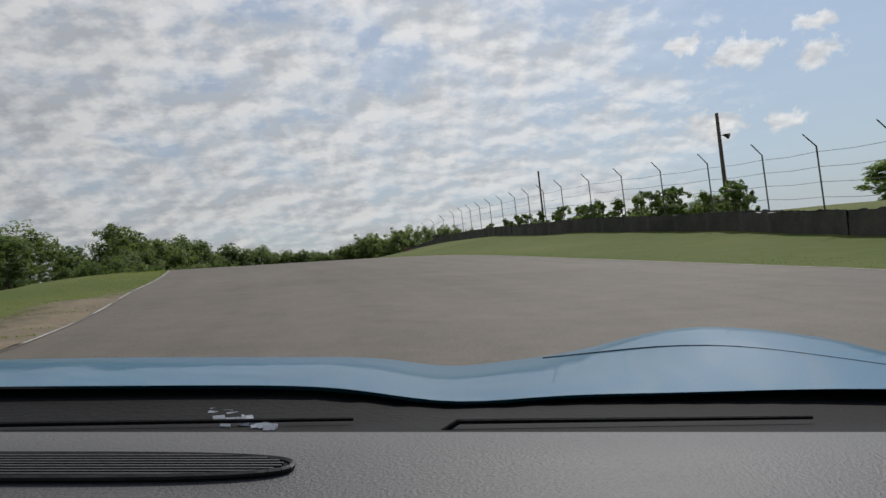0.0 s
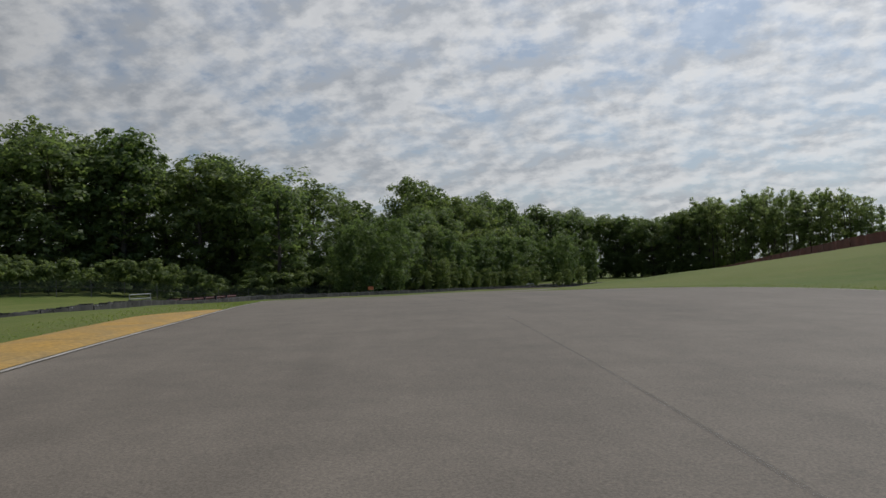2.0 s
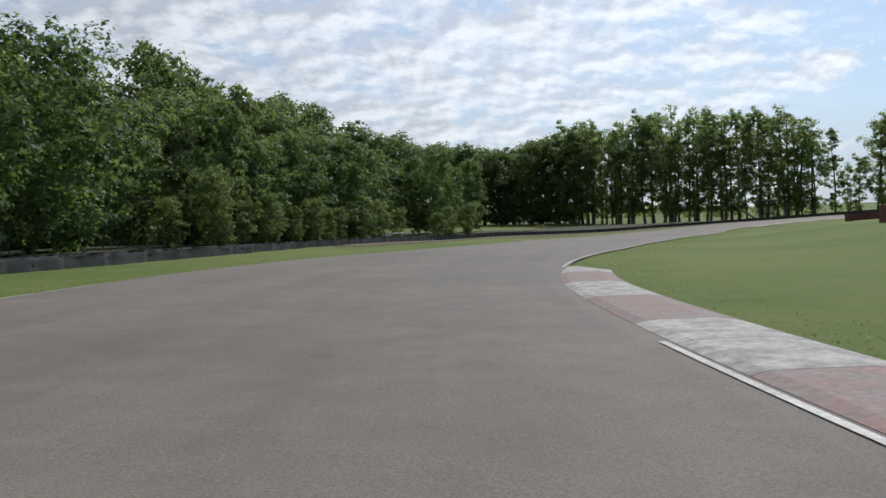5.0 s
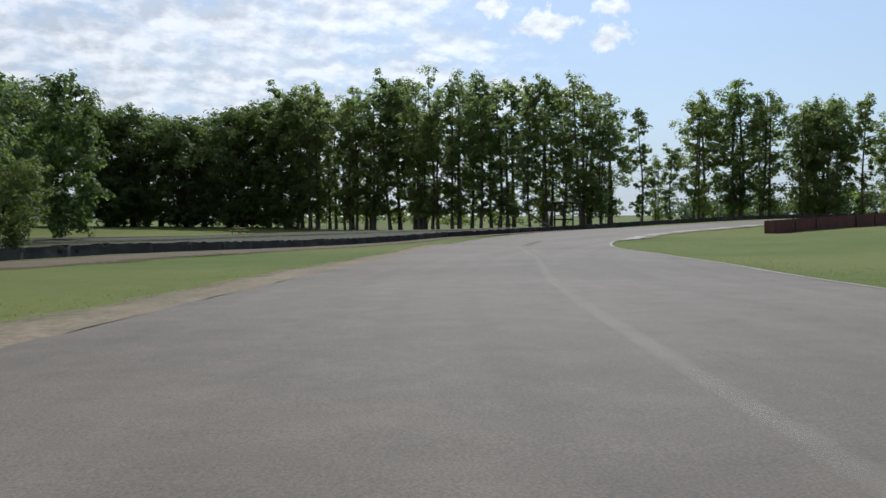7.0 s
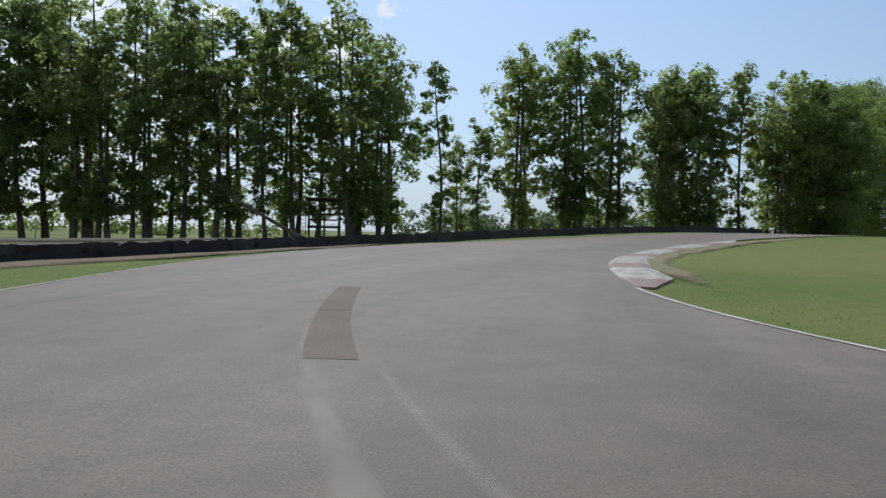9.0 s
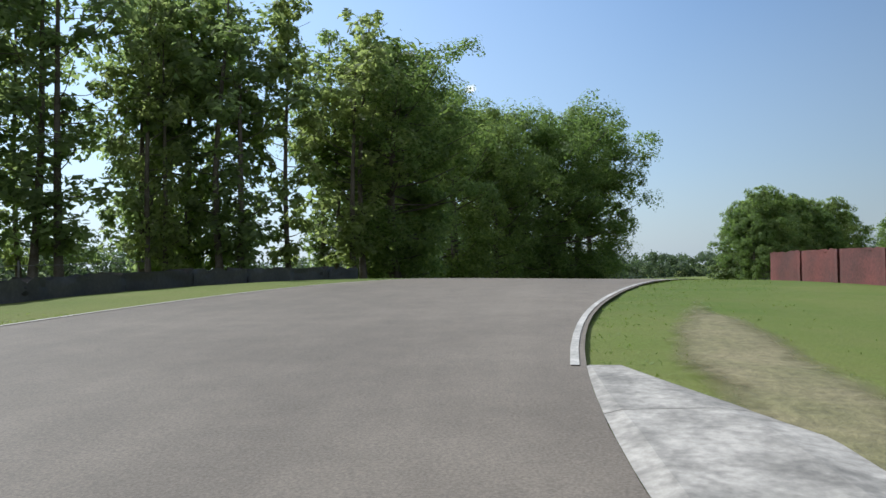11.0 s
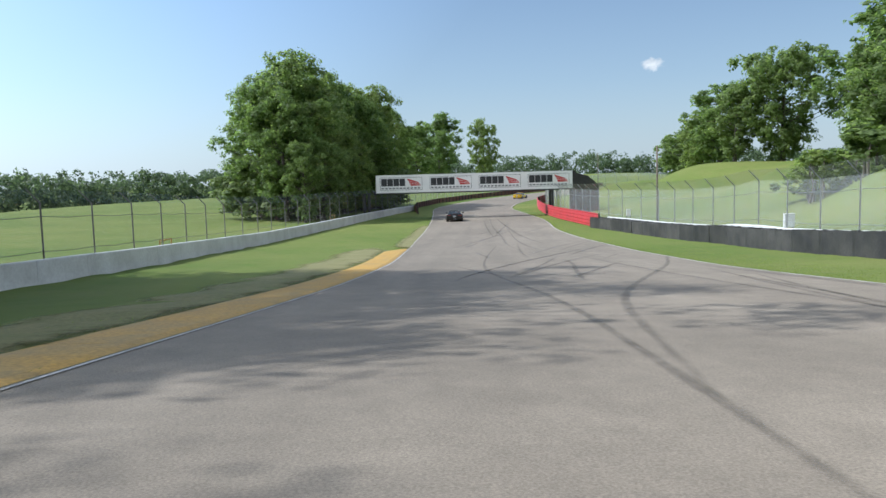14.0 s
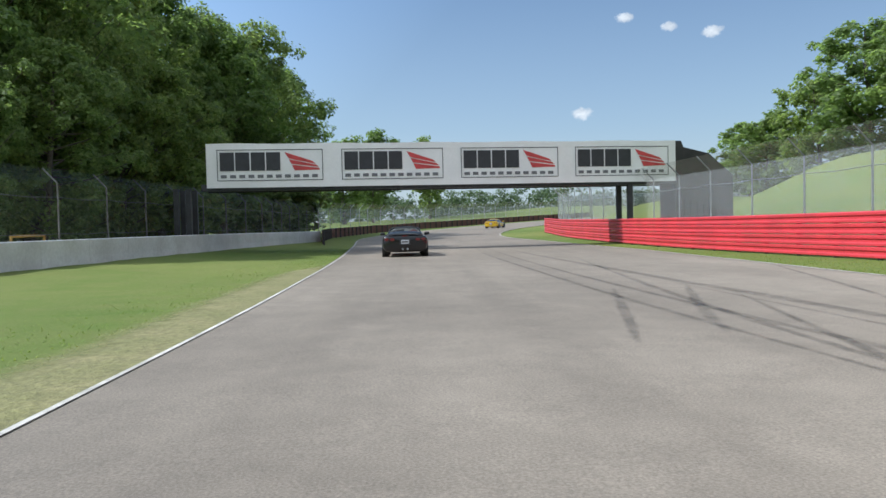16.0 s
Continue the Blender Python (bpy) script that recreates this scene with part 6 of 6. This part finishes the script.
def blue_nose():
    """A roofless car front: camera-height coordinates, x across, y ahead, z down to the road at -1.1."""
    car = tagged(new("blue_car"), "metallic blue sports car with a sculpted bonnet and grey dashboard", "car")
    r0 = PATH[0]
    base = pose(*r0[1:4], r0[4] - 90, r0[5], r0[6])
    car.matrix_basis = base
    mid, half = -0.12, 1.10

    def skin(x, y):
        u = (y - 1.13) / 1.0
        z = -0.222 - 0.036 * u - 0.070 * max(u, 0) ** 2 - 0.05 * max(0.0, u - 1.1) ** 2
        side = abs(x - mid) / half
        z -= 0.10 * max(0.0, side - 0.93) / 0.07
        # a raised centre, a crease beside it, and the fender's swell
        z += 0.014 / (1 + math.exp((x + 0.10) / 0.05)) - 0.012 * math.exp(-((x - 0.02) / 0.13) ** 2) - 0.03 * max(0.0, -x - 0.75) ** 2
        z += 0.092 * math.exp(-((x - 0.66) / (0.30 if x < 0.66 else 0.42)) ** 2) * math.exp(-((y - 1.90) / 0.55) ** 2)
        return z

    nx, ny = 60, 44
    verts, faces = [], []
    for j in range(ny + 1):
        for i in range(nx + 1):
            x = mid + half * (2 * i / nx - 1)
            y = 1.13 + 1.75 * j / ny + 0.10 * (j == 0) * 0
            back = 0.05 * math.cos((x - mid) / half * 1.5) - 0.05 + (0.03 if x > -0.02 else 0.0) * 0
            verts.append((x, y + back * (1 - j / ny), skin(x, y)))
    for j in range(ny):
        for i in range(nx):
            p = j * (nx + 1) + i
            faces.append((p, p + 1, p + nx + 2, p + nx + 1))
    mesh_object("bonnet", verts, faces, BLUE, car, "glossy metallic blue bonnet with swelling fenders", True)
    # flanks and front down to the sills
    edge_pts = [verts[j * (nx + 1)] for j in range(ny + 1)] + [verts[ny * (nx + 1) + i] for i in range(1, nx + 1)] + [verts[j * (nx + 1) + nx] for j in range(ny - 1, -1, -1)]
    v2, f2 = [], []
    for x, y, z in edge_pts:
        v2 += [(x, y, z), (mid + (x - mid) * 1.02, y + 0.02 * (y > 2.8), (z - 0.88) / 2), (mid + (x - mid) * 0.97, y - 0.05 * (y > 2.8), -0.88)]
    for k in range(len(edge_pts) - 1):
        for q in range(2):
            f2.append((3 * k + q, 3 * k + q + 1, 3 * k + q + 4, 3 * k + q + 3))
    mesh_object("flank", v2, f2, BLUE, car, smooth=True)
    # shut line between bonnet and fender
    bm = bmesh.new()
    pts = [(0.24 + 0.56 * t, 1.78 - 0.50 * t) for t in np.linspace(0, 1, 14)]
    for p, q in zip(pts[:-1], pts[1:]):
        add_tube(bm, (p[0], p[1], skin(*p) + 0.001), (q[0], q[1], skin(*q) + 0.001), 0.0013, 0.0013, 4)
    part("shut_line", bm, COWL, car)
    # cowl tray under the screen
    v, f = [], []
    for i in range(31):
        x = mid + half * 0.97 * (2 * i / 30 - 1)
        v += [(x, 1.16, skin(x, 1.13) - 0.012), (x, 1.02, -0.238), (x, 0.90, -0.226), (x, 0.80, -0.205), (x, 0.78, -0.30)]
    for i in range(30):
        for k in range(4):
            f.append((5 * i + k, 5 * i + k + 1, 5 * i + k + 6, 5 * i + k + 5))
    mesh_object("cowl", v, [q[::-1] for q in f], COWL, car, "matt black cowl tray", True)
    for x0, y0, x1, y1 in ((-0.62, 0.93, -0.12, 0.99), (0.02, 0.95, 0.50, 1.0)):
        bm = bmesh.new()
        add_tube(bm, (x0, y0, -0.222), (x1, y1, -0.228), 0.0035, 0.0025, 6)
        add_tube(bm, (x0, y0, -0.222), (x0 - 0.02, y0 - 0.01, -0.232), 0.004, 0.004, 8)
        part("wiper", bm, COWL, car, "black wiper arm")
    rng = np.random.default_rng(9)
    bm = bmesh.new()
    for k in range(46):
        t = rng.uniform(0, 1)
        x, y = -0.372 + 0.150 * t + rng.normal(0, 0.014), 1.13 - 0.20 * t
        add_box(bm, (rng.uniform(0.004, 0.020) * (1.2 - 0.6 * t), rng.uniform(0.003, 0.008), 0.002), Matrix.Translation((x, y, np.interp(y, [0.80, 0.90, 1.02, 1.16], [-0.205, -0.226, -0.238, -0.236]) + 0.003)) @ Euler((0.7, 0, rng.uniform(-0.6, 0.6))).to_matrix().to_4x4())
    tagged(part("leaf_litter", bm, PLATE, car), "pale flakes of litter on the cowl", kind="stuff")
    # dashboard with a slotted vent
    v, f = [], []
    for i in range(25):
        x = mid + 0.80 * (2 * i / 24 - 1)
        v += [(x, 0.795, -0.30), (x, 0.795, -0.2), (x, 0.785, -0.1945), (x, 0.70, -0.1965), (x, 0.55, -0.203), (x, 0.42, -0.214), (x, 0.40, -0.34)]
    for i in range(24):
        for k in range(6):
            f.append((7 * i + k, 7 * i + k + 1, 7 * i + k + 8, 7 * i + k + 7))
    mesh_object("dashboard", v, [q[::-1] for q in f], DASH, car, "grey grained dashboard top", True)
    bm = bmesh.new()
    n = 40
    cx, cy, ax, ay = -0.42, 0.664, 0.285, 0.036
    rim_pts = [(cx + ax * math.copysign(abs(math.cos(q)) ** 0.55, math.cos(q)), cy + ay * math.copysign(abs(math.sin(q)) ** 0.75, math.sin(q))) for q in (2 * math.pi * k / n for k in range(n))]
    bm.faces.new([bm.verts.new((x, y, -0.1952)) for x, y in rim_pts])
    vent = part("vent", bm, COWL, car, "long oval slotted air vent")
    bm = bmesh.new()
    for k in range(n):
        p, q = rim_pts[k], rim_pts[(k + 1) % n]
        add_tube(bm, (*p, -0.1945), (*q, -0.1945), 0.0028, 0.0028, 5)
    part("vent_rim", bm, TRIM, vent)
    for k in range(8):
        y = cy - ay * 0.78 + 2 * ay * 0.78 * k / 7
        w = ax * (1 - abs((y - cy) / ay) ** 2.2 * 0.25) * 0.97
        bm = bmesh.new()
        add_box(bm, (2 * w, 0.0032, 0.002), Matrix.Translation((cx, y, -0.1938)))
        part("slat", bm, TRIM, vent)
    # wheels and floor pan
    road_z = -1.10
    for x, y in ((mid - 0.82, 2.0), (mid + 0.82, 2.0)):
        bm = bmesh.new()
        bmesh.ops.create_cone(bm, cap_ends=True, segments=28, radius1=0.33, radius2=0.33, depth=0.25, matrix=Matrix.Translation((x, y, road_z + 0.35)) @ Euler((0, radians(90), 0)).to_matrix().to_4x4())
        part("wheel", bm, RUBBER, car, smooth=False)
    bm = bmesh.new()
    add_box(bm, (1.7, 1.1, 0.10), Matrix.Translation((mid, 0.62, -0.86)), 0.03)
    part("floor_pan", bm, TRIM, car)


blue_nose()


# ---- poles, rails and small things ----
def pole(x, y, tall, r, mat, label, lamp=False, arms=0):
    z = ground_z(x, y)
    thing = tagged(new("utility_pole"), label, "pole")
    thing.location = (x, y, z)
    bm = bmesh.new()
    add_tube(bm, (0, 0, -0.5), (0.05, 0, tall), r, r * 0.72, 10)
    part("mast", bm, mat, thing, smooth=True)
    if lamp:
        bm = bmesh.new()
        add_tube(bm, (0.04, 0, tall - 1.5), (0.30, -0.1, tall - 1.45), 0.03, 0.03, 6)
        add_tube(bm, (0.28, -0.1, tall - 1.45), (0.55, -0.3, tall - 1.6), 0.06, 0.20, 10)
        part("loudspeaker", bm, DARK_STEEL, thing, "grey horn loudspeaker")
    for k in range(arms):
        bm = bmesh.new()
        add_box(bm, (0.9, 0.1, 0.1), Matrix.Translation((0, 0, tall - 0.4 - 0.5 * k)))
        part("crossarm", bm, mat, thing)
    return thing


pole(18.6, 46.9, 6.6, 0.15, WOOD_POLE, "tall weathered wooden pole with a horn loudspeaker", True)
pole(16.9, 116.1, 12.6, 0.18, WOOD_POLE, "weathered wooden pole behind the fence", False)
pole(118.1, 183.5, 6.9, 0.10, WOOD_POLE, "slender weathered wooden pole behind the debris fence")
pole(224, 118, 9, 0.10, WOOD_POLE, "slender wooden pole far along the track")


def tube_rail(x, y, yaw, wide=2.2, mat=PAINT_YELLOW, hue="yellow"):
    z = ground_z(x, y)
    thing = tagged(new("tube_barrier"), hue + " painted tubular steel barrier behind the low wall", "barrier", hue + " barriers")
    thing.matrix_basis = pose(x, y, z, 0, 0, yaw)
    for a, b, n in (((-wide / 2, 0, 0), (-wide / 2, 0, 0.95), "leg"), ((wide / 2, 0, 0), (wide / 2, 0, 0.95), "leg"), ((-wide / 2, 0, 0.93), (wide / 2, 0, 0.93), "top_bar"), ((-wide / 2, 0, 0.5), (wide / 2, 0, 0.5), "middle_bar")):
        bm = bmesh.new()
        add_tube(bm, a, b, 0.045, 0.045, 8)
        part(n, bm, mat, thing)


tube_rail(143.6, 207.4, -26)
tube_rail(106.2, 225.9, -22, 1.7)
tube_rail(*on_line(122, -30)[:2], 80, 2.4, STEEL, "grey")
tube_rail(*on_line(196, -18.6)[:2], 70, 2.4, STEEL, "grey")


def board_box(name, x, y, size, mat, label, cat, yaw=0.0, legs=0.0):
    z = ground_z(x, y)
    thing = tagged(new(name), label, cat)
    thing.matrix_basis = pose(x, y, z, 0, 0, yaw)
    bm = bmesh.new()
    add_box(bm, size, Matrix.Translation((0, 0, legs + size[2] / 2)), 0.02)
    part("body", bm, mat, thing)
    bm = bmesh.new()
    add_box(bm, (size[0] * 1.08, size[1] * 1.08, 0.05), Matrix.Translation((0, 0, legs + size[2] + 0.025)), 0.01)
    part("lid", bm, mat, thing)
    if legs:
        for s in (-1, 1):
            bm = bmesh.new()
            add_box(bm, (0.08, 0.08, legs + 0.2), Matrix.Translation((s * size[0] * 0.4, 0, legs / 2 - 0.1)))
            part("leg", bm, DARK_STEEL, thing)
    return thing


STAND_WOOD = material("dark_stand_timber", (0.070, 0.058, 0.048), (0.045, 0.038, 0.032), 1.5, 14.0, 0.85)


def marshal_stand(x, y, yaw, wide=2.7, deep=2.2, floor_z=1.25, top_z=3.35):
    """A raised timber stand: posts, a railed floor, a flat roof and a ladder at its side."""
    thing = tagged(new("marshal_stand"), "dark timber marshal stand with roof and ladder under the trees", "stand")
    thing.matrix_basis = pose(x, y, ground_z(x, y), 0, 0, yaw)

    def beam(name, size, at, label=""):
        bm = bmesh.new()
        add_box(bm, size, Matrix.Translation(at), 0.008)
        part(name, bm, STAND_WOOD, thing, label)

    for sx in (-1, 0, 1):
        for sy in (-1, 1):
            beam("post", (0.13, 0.13, top_z + 0.3), (sx * (wide / 2 - 0.1), sy * (deep / 2 - 0.1), top_z / 2 - 0.15))
    for k in range(12):
        beam("floor_board", (wide / 12 - 0.012, deep, 0.045), (-wide / 2 + wide * (k + 0.5) / 12, 0, floor_z))
    for sy in (-1, 1):
        beam("joist", (wide, 0.06, 0.16), (0, sy * (deep / 2 - 0.2), floor_z - 0.105))
        for up in (0.5, 0.95):
            beam("rail", (wide - 0.2, 0.05, 0.10), (0, sy * (deep / 2 - 0.02), floor_z + up))
        beam("roof_beam", (wide + 0.3, 0.07, 0.15), (0, sy * (deep / 2 - 0.1), top_z + 0.065))
    bm = bmesh.new()
    add_box(bm, (wide + 0.5, deep + 0.5, 0.09), Matrix.Translation((0, 0, top_z + 0.19)) @ Euler((radians(3), 0, 0)).to_matrix().to_4x4(), 0.015)
    part("roof", bm, STAND_WOOD, thing, "flat dark boarded roof")
    for sx in (-1, 1):
        beam("ladder_stile", (0.06, 0.06, 3.3), (-wide / 2 - 0.35 + sx * 0.22, -deep / 2 + 0.05, 1.5))
    for k in range(10):
        beam("ladder_rung", (0.38, 0.045, 0.045), (-wide / 2 - 0.35, -deep / 2 + 0.05, 0.25 + 0.3 * k))


marshal_stand(2.4, 267.6, -28)


def picnic_table(x, y, yaw):
    thing = tagged(new("picnic_table"), "yellowish wooden picnic table behind the tyre barrier", "table")
    thing.matrix_basis = pose(x, y, ground_z(x, y), 0, 0, yaw)
    wood = material("yellow_table_wood", (0.42, 0.33, 0.13), (0.32, 0.25, 0.11), 2.0, 16.0, 0.7)

    def plank(name, size, at, tilt=0.0):
        bm = bmesh.new()
        add_box(bm, size, Matrix.Translation(at) @ Euler((radians(tilt), 0, 0)).to_matrix().to_4x4(), 0.008)
        part(name, bm, wood, thing)

    for k in range(5):
        plank("top_plank", (2.5, 0.14, 0.045), (0, -0.3 + 0.15 * k, 0.75))
    for sy in (-1, 1):
        for k in range(2):
            plank("bench_plank", (2.5, 0.13, 0.045), (0, sy * (0.62 + 0.14 * k), 0.45))
    for sx in (-0.85, 0.85):
        plank("cross_beam", (0.05, 1.55, 0.10), (sx, 0, 0.38))
        plank("top_brace", (0.05, 0.72, 0.09), (sx, 0, 0.68))
        for sy in (-1, 1):
            plank("leg", (0.05, 0.10, 0.90), (sx + 0.05, sy * 0.42, 0.34), sy * 28)


picnic_table(-40.6, 270.0, 62)

HUT_GREY = material("hut_grey", (0.12, 0.11, 0.11), (0.09, 0.085, 0.085), 2.0, 20.0, 0.8)
board_box("marshal_hut", 0.6, 101, (2.2, 1.6, 1.9), HUT_GREY, "small grey marshal hut behind the fence on the bank", "hut", 15)
ORANGE = material("orange_board", (0.55, 0.16, 0.05), (0.45, 0.13, 0.05), 3.0, 20.0, 0.7)
board_box("marker_board", *on_line(148, -17.5)[:2], (0.9, 0.12, 0.4), ORANGE, "orange marker board behind the tyre barrier", "board", 70, 0.6)
WHITE_BOX = material("white_box", (0.66, 0.66, 0.64), (0.55, 0.55, 0.54), 3.0, 20.0, 0.6)
board_box("electric_box", 97.9, 189.4, (0.6, 0.4, 0.8), WHITE_BOX, "pale grey electric box behind the concrete wall", "box", 60, 0.5)
board_box("electric_box", 123.9, 182.4, (0.4, 0.3, 0.6), WHITE_BOX, "small white box on the grass bank", "box", 60, 0.5)


bm = bmesh.new()
add_tube(bm, (-2.7, 275.5, ground_z(-2.7, 275.5) + 4.1), (0.3, 266.8, ground_z(0.3, 266.8) + 0.05), 0.10, 0.20, 8)
log = part("fallen_log", bm, BARK)
tagged(log, "bare fallen tree trunk leaning among the trees", "log")


# ---- distance ----
def far_woods(points, deep, tall, count, seed, mat, label):
    rng = np.random.default_rng(seed)
    p = np.array(points, float)
    seg = np.linalg.norm(np.diff(p, axis=0), axis=1)
    s = np.r_[0, np.cumsum(seg)]
    t = rng.uniform(0, s[-1], count)
    q = np.column_stack([np.interp(t, s, p[:, 0]), np.interp(t, s, p[:, 1])]) + rng.normal(0, deep, (count, 2))
    z = height(q[:, 0], q[:, 1])[0]
    crest = tall * (0.85 + 0.25 * np.sin(t * 0.11 + seed) * np.sin(t * 0.043))
    h = rng.uniform(0.0, 1.0, count) ** 0.8 * crest
    ob = leaves(np.column_stack([q, z + h]), rng.uniform(1.8, 3.2, count), 30, 0.60, rng, "far_woods", mat, None, corners=3)
    tagged(ob, label, "woods", kind="stuff")


far_woods([(120, 420), (230, 360), (330, 300), (400, 230), (440, 160)], 8, 14.5, 2600, 1, LEAF_FAR_HAZED, "distant line of dark green woods beyond the field")
far_woods([(440, 160), (450, 90), (430, 20), (390, -60), (320, -120)], 9, 14, 1500, 2, LEAF_FAR_HAZED, "distant green woods beyond the track")
far_woods([(-60, 470), (20, 460), (80, 440)], 5, 6, 160, 3, LEAF_DEEP, "distant low hedge beyond the field")
far_woods([(-180, 60), (-170, 110), (-175, 150)], 9, 22, 500, 5, LEAF_DEEP, "dark green woods to the west")
place_trees(BUSH, [(15.6, 37.8, 2.0), (16.6, 39.5, 2.1), (14.2, 44.5, 1.9), (13.2, 43.2, 2.0), (14.8, 47, 2.0), (13.6, 49, 1.9), (12.2, 55, 2.0), (11.2, 53, 1.7), (11.6, 57, 1.8), (10.2, 72, 2.1), (9, 70, 1.8), (8.6, 78, 2.1), (4.5, 95, 2.0), (2.5, 106, 2.0), (15, 41, 1.7), (12.6, 51, 1.8), (12, 61, 1.9), (11, 66, 1.7), (10.5, 63, 2.0), (8, 83, 2.0), (6.5, 88, 1.9), (4, 100, 1.9), (0, 112, 2.0), (-3, 120, 2.0)], 21)
place_trees(BUSH, [(108, 175, 4, 1.6), (106, 172, 4.6, 1.6), (111, 172.5, 4, 1.5), (109, 170, 4.4, 1.5), (178, 200, 4)], 22)
forget(BUSH)
